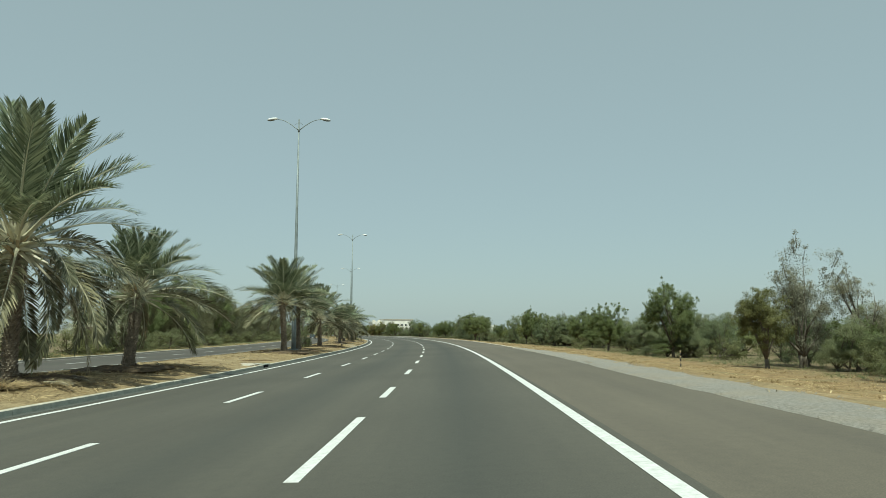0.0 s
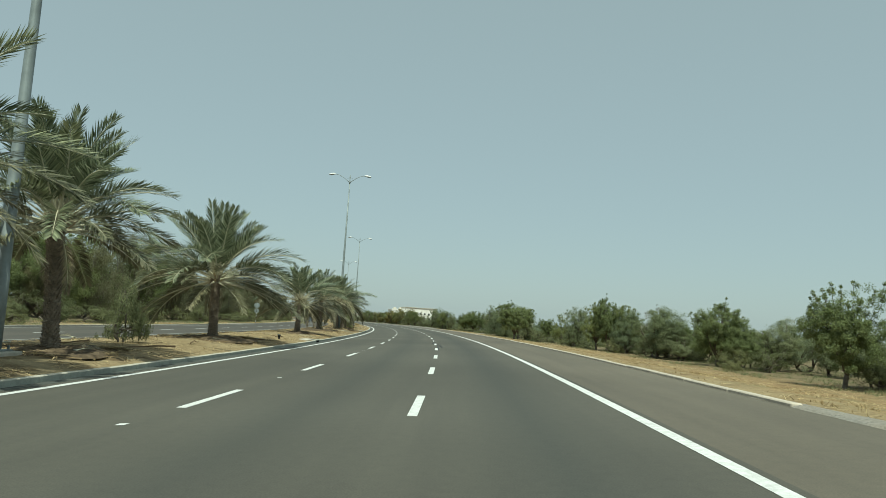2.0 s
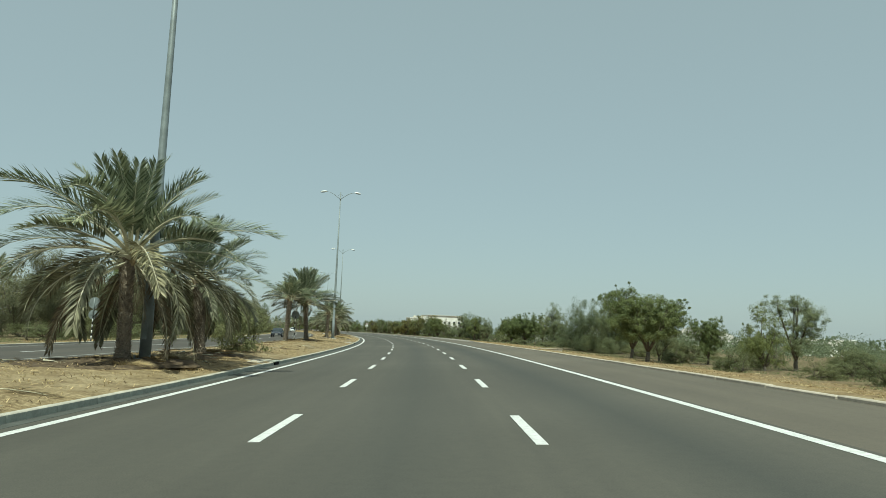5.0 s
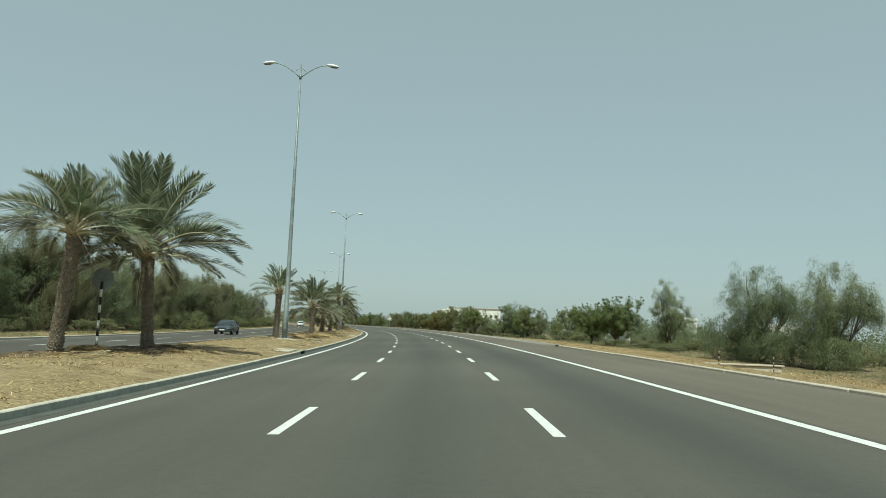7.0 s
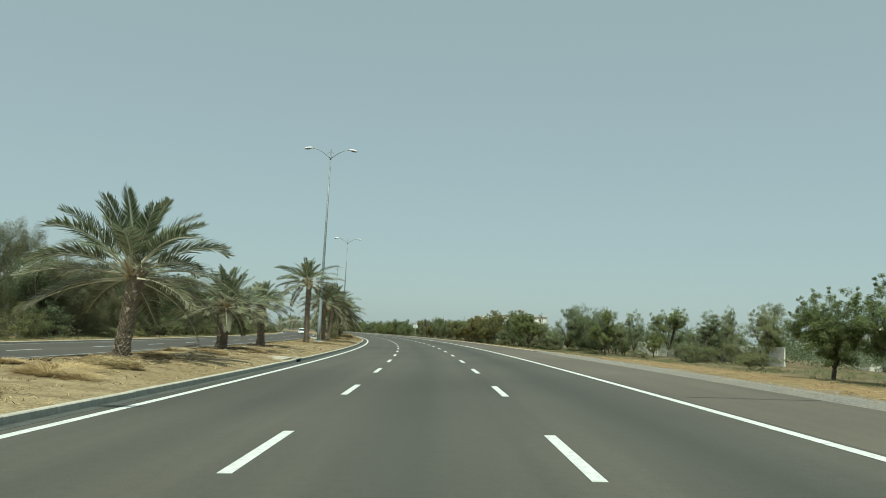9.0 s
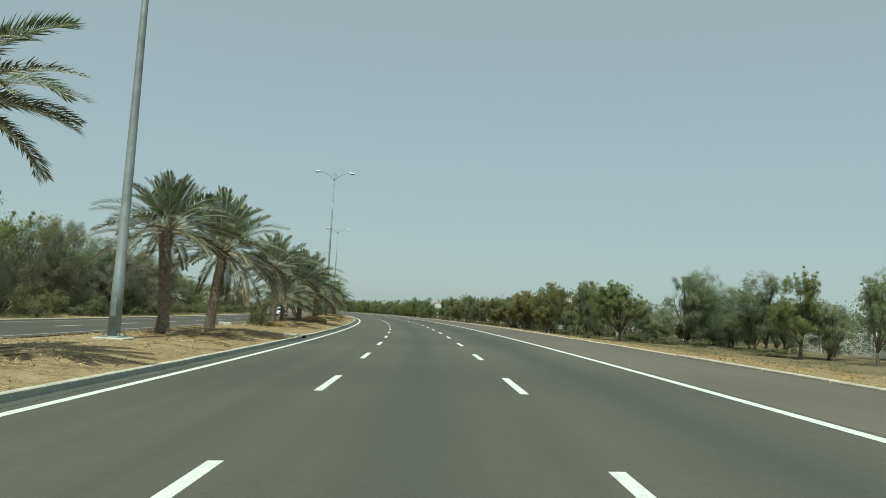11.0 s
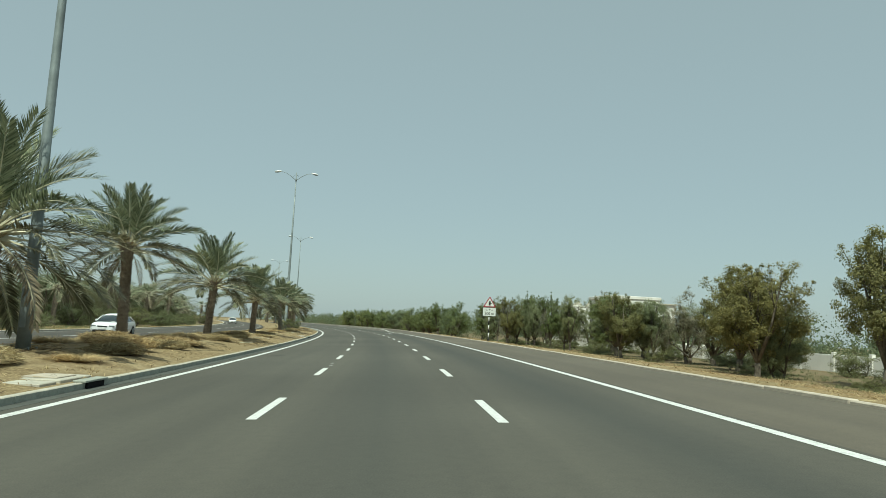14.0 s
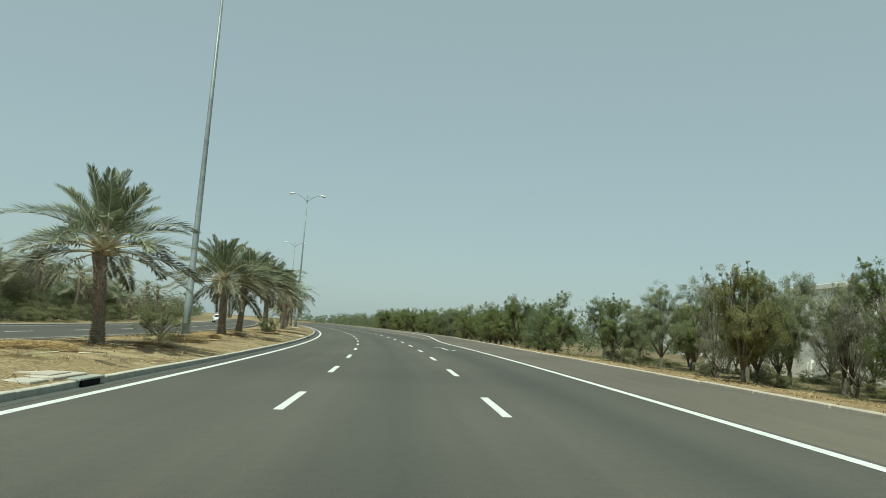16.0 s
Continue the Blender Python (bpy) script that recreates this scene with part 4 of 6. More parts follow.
for rows, kinds in ((RIGHT_1, KIND_1), (RIGHT_2, KIND_2), (RIGHT_3, KIND_3), (RIGHT_4, KIND_4)):
    for (s, o, h, w), kind in zip(rows, kinds):
        plant(kind, s, o, h, w, rng)
# smaller trees that grow up between them
kinds_of = KIND_1 + KIND_2 + KIND_3 + KIND_4
for i, (s, o, h, w) in enumerate(RIGHT_1 + RIGHT_2 + RIGHT_3 + RIGHT_4):
    if 140 < s < 276 or kinds_of[i] == "bush":
        continue
    if s > 366:
        plant(rng.choice(("verge", "verge_green", "verge")), s + rng.uniform(-3, 3), o + rng.uniform(0.5, 4.0), h * rng.uniform(0.75, 0.95), w * rng.uniform(0.85, 1.15), rng)
        continue
    for q in range(3 if 90 < s < 130 else (2 if s < 130 else 1)):
        plant(rng.choice(("acacia", "belt_grey", "acacia", "neem" if s < 330 else "brown")), s + rng.uniform(-3.5, 3.5), o + rng.uniform(1.0, 4.5), h * rng.uniform(0.5, 0.72), w * rng.uniform(0.6, 0.85), rng)
for i in range(30):
    s = 22 + i * 3.6 + rng.uniform(-1.5, 1.5)
    plant(rng.choice(("belt_grey", "belt_green", "acacia")), s, rng.uniform(24, 33), rng.uniform(3.2, 4.6), rng.uniform(3.6, 5.2), rng)
for i in range(6):
    s = 300 + i * 7.4 + rng.uniform(-1.5, 1.5)
    plant(rng.choice(("belt_grey", "belt_grey", "acacia")), s, rng.uniform(28, 36), rng.uniform(3.4, 4.8), rng.uniform(3.6, 5.2), rng)
for i in range(100):
    s = 26 + i * 4.25 + rng.uniform(-2.5, 2.5)
    if 244 < s < 314 and i % 4:
        continue
    plant("bush", s, rng.uniform(18.5, 32) if s < 300 else rng.uniform(19.5, 28), rng.uniform(0.8, 2.1) if s < 340 else rng.uniform(0.5, 1.3), rng.uniform(2.2, 4.0), rng, "bushes of the roadside belt")
for i in range(13):
    plant("bush", 322 + i * 9.6, rng.uniform(17.0, 23), rng.uniform(0.6, 1.4), rng.uniform(1.8, 2.8), rng, "bushes of the roadside belt")
for i in range(40):
    plant(rng.choice(("belt_green", "belt_grey", "verge_green", "belt_green")), 444 + i * 3.5 + rng.uniform(-1.5, 1.5), rng.uniform(14, 19.5), rng.uniform(4.6, 6.4), rng.uniform(4.0, 5.6), rng)
for i in range(24):
    plant("bush", 138 + i * 4.4 + rng.uniform(-1.5, 1.5), rng.uniform(21, 32), rng.uniform(0.7, 1.5), rng.uniform(2.4, 4.0), rng, "bushes of the roadside belt")
for s, o, h, w, kind in ((101.5, -38.2, 8.0, 7.5, "round"), (108, -39.5, 9.4, 8.5, "round"), (114.7, -38.6, 9.6, 9.0, "round"), (118.5, -36.5, 8.6, 7.5, "scrub"), (396, 28.5, 6.0, 4.4, "acacia"), (401, 26.5, 6.6, 4.6, "brown"), (406, 28.0, 6.4, 4.4, "verge"), (412.5, 25.5, 6.0, 4.0, "pale"), (418, 27.0, 6.4, 4.2, "pale"),
                          (430, 27.6, 6.2, 4.6, "acacia"), (436, 26.5, 6.0, 4.6, "acacia"), (410, 29.5, 6.0, 4.8, "verge_green"), (134, 19.5, 5.4, 3.4, "acacia"), (57.3, 19.4, 1.7, 2.0, "belt_green"), (124.5, 23.5, 5.4, 4.4, "belt_green"), (119.0, 21.4, 4.8, 4.2, "belt_grey"), (123.0, 20.6, 6.2, 3.8, "neem")):
    plant(kind, s, o, h, w, rng)
for i in range(11):
    plant("bush", 334 + i * 6.0 + rng.uniform(-1, 1), rng.uniform(26.5, 29.8), rng.uniform(1.1, 2.0), rng.uniform(2.4, 3.8), rng, "bushes of the roadside belt")
for i in range(7):
    plant(rng.choice(("bush", "bush", "belt_grey")), 342 + i * 13 + rng.uniform(-1.5, 1.5), rng.uniform(20.5, 25), rng.uniform(0.9, 1.7), rng.uniform(2.0, 3.0), rng, "bushes of the roadside belt")
for i in range(8):
    plant("bush", 262 + i * 2.6 + rng.uniform(-0.8, 0.8), rng.uniform(27, 33), rng.uniform(1.8, 2.7), rng.uniform(2.6, 3.6), rng, "bushes of the roadside belt")
# the belt behind the opposite carriageway
for i in range(84):
    s = -16 + i * 6.0 + rng.uniform(-2.5, 2.5)
    tall = 1.0 if s < 345 else 0.66
    if 42 < s < 98:
        continue
    plant(rng.choice(("scrub", "scrub", "scrub", "belt_grey", "belt_green")), s, rng.uniform(-40, -34), rng.uniform(5.6, 9.6) * tall * (1.22 if 112 < s < 168 else (1.15 if 190 < s < 330 else 1.0)), rng.uniform(6.0, 8.5), rng, "trees behind the opposite carriageway")
for i in range(34):
    plant(rng.choice(("scrub", "scrub", "belt_grey")), 205 + i * 4.2 + rng.uniform(-2, 2), rng.uniform(-37, -31.5), rng.uniform(5.4, 8.8), rng.uniform(5.4, 7.6), rng, "trees behind the opposite carriageway")
for i in range(110):
    s = -10 + i * 4.4 + rng.uniform(-2, 2)
    if 186 < s < 226 and i % 3:
        continue
    plant("bush", s, rng.uniform(-33.5, -27.9), rng.uniform(1.0, 2.6), rng.uniform(3.2, 5.2), rng, "bushes behind the opposite carriageway")
for s, o, h, w in ((70.5, -29.6, 2.7, 4.4), (75.5, -29.4, 2.3, 3.8), (82.5, -30.0, 2.0, 2.8), (91.0, -29.4, 1.7, 3.0)):
    plant("bush", s, o, h, w, rng, "bushes behind the opposite carriageway")
for s, o, h, w in ((317, -30.6, 6.4, 4.6), (323, -31.4, 6.8, 5.0), (329, -30.8, 6.0, 4.4)):
    plant("pale", s, o, h, w, rng, "trees behind the opposite carriageway")
# bushes on the median
for s, o, h, w in ((67.2, -11.3, 2.6, 2.0), (143, -10.6, 2.9, 4.0), (291.5, -11.4, 2.6, 2.0), (336.6, -12.2, 2.9, 3.6), (404, -11.2, 1.5, 2.2), (437, -11.4, 1.6, 2.4)):
    plant("bush", s, o, h, w, rng, "bushes on the median")

# ---------------------------------------------------------------- woods behind, too many to count


def far_woods(name, label, count, places, material, seed, n=110):
    """Uneven scrub crowns made of leaf clumps; places: a function from a random source to (s, o, height, width)."""
    r = np.random.default_rng(seed)
    rr = random.Random(seed)
    quads = []
    for _ in range(count):
        s, o, h, wide = places(rr)
        x, y, _t = at(s, o)
        z0 = float(ground(s, o))
        d = r.normal(0, 1, (n, 3))
        d /= np.linalg.norm(d, axis=1)[:, None]
        lobe = r.integers(0, 5, n)
        shift = r.uniform(-0.55, 0.55, (5, 3))[lobe]
        c = (d * r.random(n)[:, None] ** 0.4 * 0.55 + shift) * (wide / 2, wide / 2, h * 0.5) + (float(x), float(y), z0 + h * 0.5)
        # leaves gather round every tenth place, in sprays
        c = c[r.integers(0, max(1, n // 10), n)] + r.normal(0, 0.055, (n, 3)) * (wide, wide, h)
        c[:, 2] = np.maximum(c[:, 2], z0 + 0.1)
        w = r.normal(0, 1, (n, 3)) + d
        w /= np.linalg.norm(w, axis=1)[:, None]
        u = np.cross(w, r.normal(0, 1, (n, 3)))
        u /= np.linalg.norm(u, axis=1)[:, None]
        sz = r.uniform(0.6, 1.2, n)[:, None] * (0.046 * (h + wide) / 2 + 0.03) * math.sqrt(110 / n)
        quads.append(np.stack([c - w * sz, c + u * sz * 0.55, c + w * sz, c - u * sz * 0.55], 1).reshape(-1, 3))
    v = np.concatenate(quads)
    f = [(4 * i, 4 * i + 1, 4 * i + 2, 4 * i + 3) for i in range(len(v) // 4)]
    return tagged(new(name, mesh_of(name, [tuple(q) for q in v], f, [material])), label, "woods", kind="stuff")


far_woods("far_woods", "green scrub woods, paled for haze, far behind the outer verge", 700, lambda r: (r.uniform(0, 620), r.uniform(50, 82), r.uniform(2.0, 4.2), r.uniform(3.5, 7)), M["haze_leaf"], 71, 80)
far_woods("far_woods", "haze-paled green woods closing the view beyond the bend", 420, lambda r: (r.uniform(560, 800), r.choice((r.uniform(14, 60), r.uniform(-80, -34))), r.uniform(3.0, 6.0), r.uniform(4, 7)), M["haze_leaf"], 72, 90)
far_woods("far_woods", "olive scrub woods far behind the opposite carriageway", 235, lambda r: (r.uniform(126, 345), r.uniform(-58, -41), r.uniform(6.0, 9.4), r.uniform(5, 9)), M["scrubleaf"], 73, 560)
far_woods("far_woods", "tall olive woods behind the opposite carriageway", 40, lambda r: (r.uniform(124, 165), r.uniform(-52, -39), r.uniform(8.5, 11.5), r.uniform(5, 9)), M["scrubleaf"], 78, 520)
far_woods("far_woods", "olive scrub woods behind the palm grove", 260, lambda r: (r.uniform(335, 640), r.uniform(-62, -36), r.uniform(3.4, 6.0), r.uniform(4, 7)), M["scrubleaf"], 77, 260)
far_woods("far_woods", "low haze-paled scrub behind the roadside trees", 160, lambda r: (r.uniform(-10, 340), r.uniform(36, 50), r.uniform(2.2, 3.8), r.uniform(4, 6.5)), M["haze_leaf"], 74, 520)
far_woods("far_woods", "grey-green woods close behind the roadside trees", 75, lambda r: (r.uniform(270, 350), r.uniform(42, 54), r.uniform(4.2, 6.4), r.uniform(3.6, 5.6)), M["belt_leaf"], 75, 340)
far_woods("far_woods", "grey-green woods behind the white boundary wall", 70, lambda r: (r.uniform(345, 412), r.uniform(33, 46), r.uniform(3.8, 5.8), r.uniform(3.6, 5.6)), M["belt_leaf"], 79, 340)
far_woods("far_woods", "grey-green belt of trees lining the verge beyond the road sign", 215, lambda r: (r.uniform(446, 690), r.uniform(19.5, 30), r.uniform(4.0, 6.4), r.uniform(3.6, 5.6)), M["belt_leaf"], 76, 420)

# a bare hill far behind the outer verge, haze painted into its greyed tan
hx, hy = 120.0, 596.0
v, f = [], []
for i in range(25):
    for j in range(13):
        u, w = (i - 12) / 12, (j - 6) / 6
        x, y = hx + 34 * u, hy + 40 * w
        h = 13.5 * max(0.0, 1 - u * u) * max(0.0, 1 - w * w) * (0.8 + 0.5 * noise.noise((u * 2.1, w * 2.1, 1.3)))
        v.append((x, y, -1.2 + h))
for i in range(24):
    for j in range(12):
        k = i * 13 + j
        f.append((k, k + 13, k + 14, k + 1))
tagged(new("hill", mesh_of("hill", v, f, M["hill"], smooth=True)), "bare tan hill, greyed for haze, far behind the roadside trees", "hill", kind="structure")

# ---------------------------------------------------------------- warning sign


def text_mesh(body, size, material, name):
    """Flat lettering as a mesh, centred, in the xz plane facing -y."""
    cu = bpy.data.curves.new(name, "FONT")
    cu.body, cu.size, cu.align_x, cu.align_y = body, size, "CENTER", "CENTER"
    cu.extrude = 0.002
    tmp = bpy.data.objects.new(name, cu)
    scene.collection.objects.link(tmp)
    me = bpy.data.meshes.new_from_object(tmp.evaluated_get(bpy.context.evaluated_depsgraph_get()))
    bpy.data.objects.remove(tmp)
    bpy.data.curves.remove(cu)
    me.materials.clear()
    me.materials.append(material)
    me.transform(pose(0, 0, 0, 90, 0, 0))
    return me


def flat_shape(outline, depth, y=0.0):
    """A plate in the xz plane, facing -y."""
    bm = bmesh.new()
    front = [bm.verts.new((x, y, z)) for x, z in outline]
    f = bm.faces.new(front)
    r = bmesh.ops.extrude_face_region(bm, geom=[f])
    bmesh.ops.translate(bm, vec=(0, depth, 0), verts=[g for g in r["geom"] if isinstance(g, bmesh.types.BMVert)])
    bmesh.ops.recalc_face_normals(bm, faces=list(bm.faces))
    return bm


def rounded(w, h, r, cz=0.0, n=5):
    pts = []
    for cx_, cz_, a0 in ((w / 2 - r, h / 2 - r, 0), (-w / 2 + r, h / 2 - r, 90), (-w / 2 + r, -h / 2 + r, 180), (w / 2 - r, -h / 2 + r, 270)):
        for i in range(n):
            a = radians(a0 + 90 * i / (n - 1))
            pts.append((cx_ + r * math.cos(a), cz + cz_ + r * math.sin(a)))
    return pts


def rounded_triangle(w, h, r, z0, n=4):
    pts = []
    for cx_, cz_, a0 in ((w / 2 - r * 1.5, z0 + r, -90), (0, z0 + h - r * 1.9, 30), (-w / 2 + r * 1.5, z0 + r, 150)):
        for i in range(n):
            a = radians(a0 + 120 * i / (n - 1))
            pts.append((cx_ + r * math.cos(a), cz_ + r * math.sin(a)))
    return pts


def striped_post(parent, height, r, bands, pale="white"):
    for i in range(bands):
        z0, z1 = height * i / bands - (0.2 if i == 0 else 0), height * (i + 1) / bands
        part("post_band", tube_mesh("post_band", [(0, 0, z0), (0, 0, z1)], [r, r], M["black" if i % 2 == 0 else pale], 10), None, parent,
             "black painted post band" if i % 2 == 0 else ("white painted post band" if pale == "white" else "faded orange post band"))


def warning_sign(m):
    t = thing("road_sign", "red triangular side-road warning sign with distance plate on striped post", "road sign", m)
    striped_post(t, 3.9, 0.045, 11)
    part("triangle", flat_shape(rounded_triangle(1.12, 0.98, 0.05, 3.02), 0.012, -0.062), M["sign_red"], t, "red border of the warning triangle")
    part("triangle_face", flat_shape(rounded_triangle(0.86, 0.75, 0.02, 3.10), 0.004, -0.070), M["sign_white"], t, "white face of the warning triangle")
    arrow = [(-0.075, 3.17), (0.085, 3.17), (0.085, 3.33), (0.21, 3.33), (0.21, 3.38), (0.085, 3.38), (0.085, 3.53), (0.005, 3.60), (-0.075, 3.53)]
    part("symbol", flat_shape(arrow, 0.003, -0.075), M["black"], t, "black through-road and side-road symbol")
    plate = part("plate", flat_shape(rounded(1.22, 0.80, 0.07, 2.60), 0.012, -0.062), M["black"], t, "black rim of the distance plate")
    part("plate_face", flat_shape(rounded(1.15, 0.73, 0.055, 2.60), 0.004, -0.070), M["sign_white"], plate, "white face of the distance plate")
    ob = part("lettering", text_mesh("300 m", 0.34, M["black"], "lettering"), None, plate, "black lettering 300 m")
    ob.location = (0, -0.074, 2.44)
    ob = part("lettering", text_mesh("\u0645 \u0663\u0660\u0660", 0.34, M["black"], "lettering"), None, plate, "black Arabic lettering 300 m")
    ob.location = (0, -0.074, 2.76)
    return t


m = spot(384.2, 8.25, 0, -4)
warning_sign(m)


def marker_post(s, o, height=0.75):
    t = thing("marker_post", "short black and faded orange verge marker post", "marker post", spot(s, o), "verge marker posts")
    striped_post(t, height, 0.032, 6, "amber")
    return t


for s, o in ((34.5, 12.6), (303.8, 11.0), (184.6, 12.0), (184.6, 14.6)):
    marker_post(s, o)


def back_sign(s, o, height):
    """A sign for the oncoming traffic, seen from behind."""
    t = thing("road_sign", "grey back of a small road sign on a striped post", "road sign", spot(s, o))
    striped_post(t, height, 0.045, 9)
    part("panel", flat_shape(rounded(0.75, 0.75, 0.36, height + 0.1, 8), 0.015, 0.05), M["galvanised"], t, "grey unpainted sign back")
    part("bracket", block(0.5, 0.03, 0.04, 0.004, (0, 0.02, height + 0.08)), M["galvanised"], t)
    return t


back_sign(176.0, -13.0, 2.4)
pair = back_sign(163.0, -26.6, 1.95)
part("panel", flat_shape(rounded(0.9, 0.9, 0.44, 2.95, 8), 0.015, 0.05), M["galvanised"], pair, "grey unpainted sign back")
part("post_band", tube_mesh("post_band", [(0, 0, 1.95), (0, 0, 3.3)], [0.045, 0.045], M["galvanised"], 10), None, pair)

# ---------------------------------------------------------------- culvert end on the outer verge
culvert = thing("culvert_headwall", "low pale concrete culvert headwall on the dry verge", "headwall", spot(185.2, 13.4))
part("slab", block(3.6, 0.45, 0.28, 0.03, (0, 0, -0.06)), M["concrete"], culvert)
part("cap", block(3.8, 0.6, 0.08, 0.02, (0, 0, 0.224)), M["edging"], culvert)

# ---------------------------------------------------------------- kerb inlets with their concrete slabs


def inlet(s):
    x, y, th = at(s, KERB)
    t = thing("kerb_inlet", "dark storm-drain inlet in the median kerb with a pale slab", "drain", pose(float(x), float(y), road_z(KERB), 0, 0, math.degrees(float(th))), "kerb inlets")
    part("opening", block(0.10, 0.85, 0.115, 0.01, (0.0, 0, 0.010)), M["dark"], t, "dark inlet opening")
    part("lintel", block(0.26, 1.15, 0.045, 0.01, (-0.06, 0, 0.132)), M["kerb"], t)
    part("slab", block(1.1, 1.5, 0.10, 0.015, (-0.90, 0.0, 0.085)), M["concrete"], t, "pale concrete chamber slab")
    part("slab", block(1.0, 0.7, 0.09, 0.015, (-0.85, -1.25, 0.085)), M["concrete"], t, "pale concrete chamber slab")
    part("chamber_cover", block(0.7, 0.9, 0.02, 0.005, (-0.9, 0.0, 0.187)), M["edging"], t, "dusty chamber cover")
    return t


for s in (36.7, 88.5, 136.9, 186.6, 232.2, 284.5, 336.4, 388.5, 437):
    inlet(s)

box = thing("cable_box", "small half-buried pale concrete cable box with a dark open lid", "cable box", spot(201.9, -9.1, -0.22, 10))
part("box", block(0.62, 0.42, 0.28, 0.02), M["concrete"], box)
part("lid", block(0.66, 0.46, 0.04, 0.01, (0.03, 0.05, 0.285)), M["dark"], box, "dark rusty lid")
slab = thing("concrete_block", "broken white concrete block lying on the median", "concrete block", spot(294.0, -14.1, -0.05, 20))
part("block", block(0.75, 0.35, 0.26, 0.04), M["white"], slab)
stub = thing("drain_stub", "small dark pipe stub standing in the median sand", "pipe", spot(83.5, -9.2, -0.05))
part("pipe", tube_mesh("pipe", [(0, 0, -0.1), (0, 0, 0.12), (0, 0, 0.27)], [0.07, 0.05, 0.08], M["dark"], 10), None, stub)
part("cap", tube_mesh("pipe_cap", [(0, 0, 0.27), (0, 0, 0.33)], [0.11, 0.10], M["gutter"], 10), None, stub)

# ---------------------------------------------------------------- tar-sealed cracks, and the exit arrow


def strip_path(name, pts, width, material, label):
    """A band on the road surface along points (s, o)."""
    v, f = [], []
    for i, (s, o) in enumerate(pts):
        a, b = pts[max(0, i - 1)], pts[min(len(pts) - 1, i + 1)]
        ds, do = b[0] - a[0], b[1] - a[1]
        ln = math.hypot(ds, do)
        for sg in (-1, 1):
            ss, oo = s - sg * do / ln * width / 2, o + sg * ds / ln * width / 2
            x, y, _ = at(ss, oo)
            v.append((x, y, road_z(oo) + 0.0065))
    for i in range(len(pts) - 1):
        f.append((2 * i, 2 * i + 1, 2 * i + 3, 2 * i + 2))
    return tagged(new(name, mesh_of(name, v, f, material)), label, "road repair" if material is M["tar"] else "road marking", kind="structure")


crng = random.Random(3)


def crack(s0, o0, s1, o1, wob, width=0.05):
    n = max(4, int(math.hypot(s1 - s0, o1 - o0) / 0.5))
    pts = []
    for i in range(n + 1):
        u = i / n
        pts.append((s0 + (s1 - s0) * u + crng.uniform(-0.05, 0.05), o0 + (o1 - o0) * u + wob * math.sin(u * 9 + s0) + crng.uniform(-0.04, 0.04)))
    strip_path("tar_seam", pts, width, M["tar"], "dark tar-sealed crack in the asphalt")


def seam(width, *pts):
    """A sealed crack through the given points, with an unsteady edge."""
    fine = []
    for (s0, o0), (s1, o1) in zip(pts, pts[1:]):
        n = max(2, int(math.hypot(s1 - s0, o1 - o0) / 0.3))
        fine += [(s0 + (s1 - s0) * i / n, o0 + (o1 - o0) * i / n + crng.uniform(-0.015, 0.015)) for i in range(n)]
    strip_path("tar_seam", fine + [pts[-1]], width, M["tar"], "dark tar-sealed crack in the asphalt")


seam(0.06, (103.0, 0.06), (97.4, 0.02), (93.1, -0.08), (90.7, -0.11))
seam(0.05, (105.7, 0.04), (103.0, 0.13), (101.2, 0.36))
seam(0.05, (93.1, -0.18), (90.7, -0.17))
seam(0.06, (88.9, 0.10), (87.4, 0.10), (86.5, 0.12), (86.1, 0.27), (85.5, 0.30))
seam(0.075, (89.5, 0.27), (87.5, 0.28), (85.8, 0.30), (84.2, 0.31), (83.1, 0.34))
seam(0.075, (85.3, 0.31), (85.0, 0.17), (84.6, 0.09), (83.7, 0.10), (82.9, 0.09), (82.1, 0.10))
seam(0.024, (68.7, -6.5), (67.4, -5.9), (66.2, -5.1), (64.7, -4.0))
seam(0.022, (69.7, -5.3), (69.0, -4.7), (67.4, -3.8))
seam(0.05, (82.1, 0.10), (81.4, 0.12), (80.7, 0.11), (79.2, 0.10))
crack(116.0, 5.0, 116.3, 6.3, 0.02, 0.04)
crack(131.0, -6.4, 132.4, -4.9, 0.05, 0.03)
crack(214.0, 3.9, 213.2, 6.5, 0.03, 0.05)
crack(281.5, 4.0, 280.8, 6.5, 0.03, 0.05)
crack(98.0, 4.9, 102.0, 5.5, 0.06, 0.022)


def scuff(s0, o0, s1, o1, width):
    n = 8
    pts = [(s0 + (s1 - s0) * i / n, o0 + (o1 - o0) * i / n + crng.uniform(-0.03, 0.03)) for i in range(n + 1)]
    tagged(strip_path("rubber_mark", pts, width, M["scuff"], "dark rubber scuff mark on the brown shoulder"), category="road mark")


scuff(103.2, 3.67, 102.8, 4.81, 0.10)
scuff(100.8, 4.09, 102.1, 6.12, 0.14)
scuff(99.5, 4.11, 98.7, 4.71, 0.10)
scuff(99.3, 5.13, 99.0, 5.77, 0.06)


def paint_shape(name, pts, s0, o0, label):
    v = []
    for ds, do in pts:
        x, y, _ = at(s0 + ds, o0 + do)
        v.append((x, y, road_z(o0 + do) + paint_z + 0.001))
    me = mesh_of(name, v, [tuple(range(len(v)))], M["paint"])
    return tagged(new(name, me), label, "road marking", kind="structure")


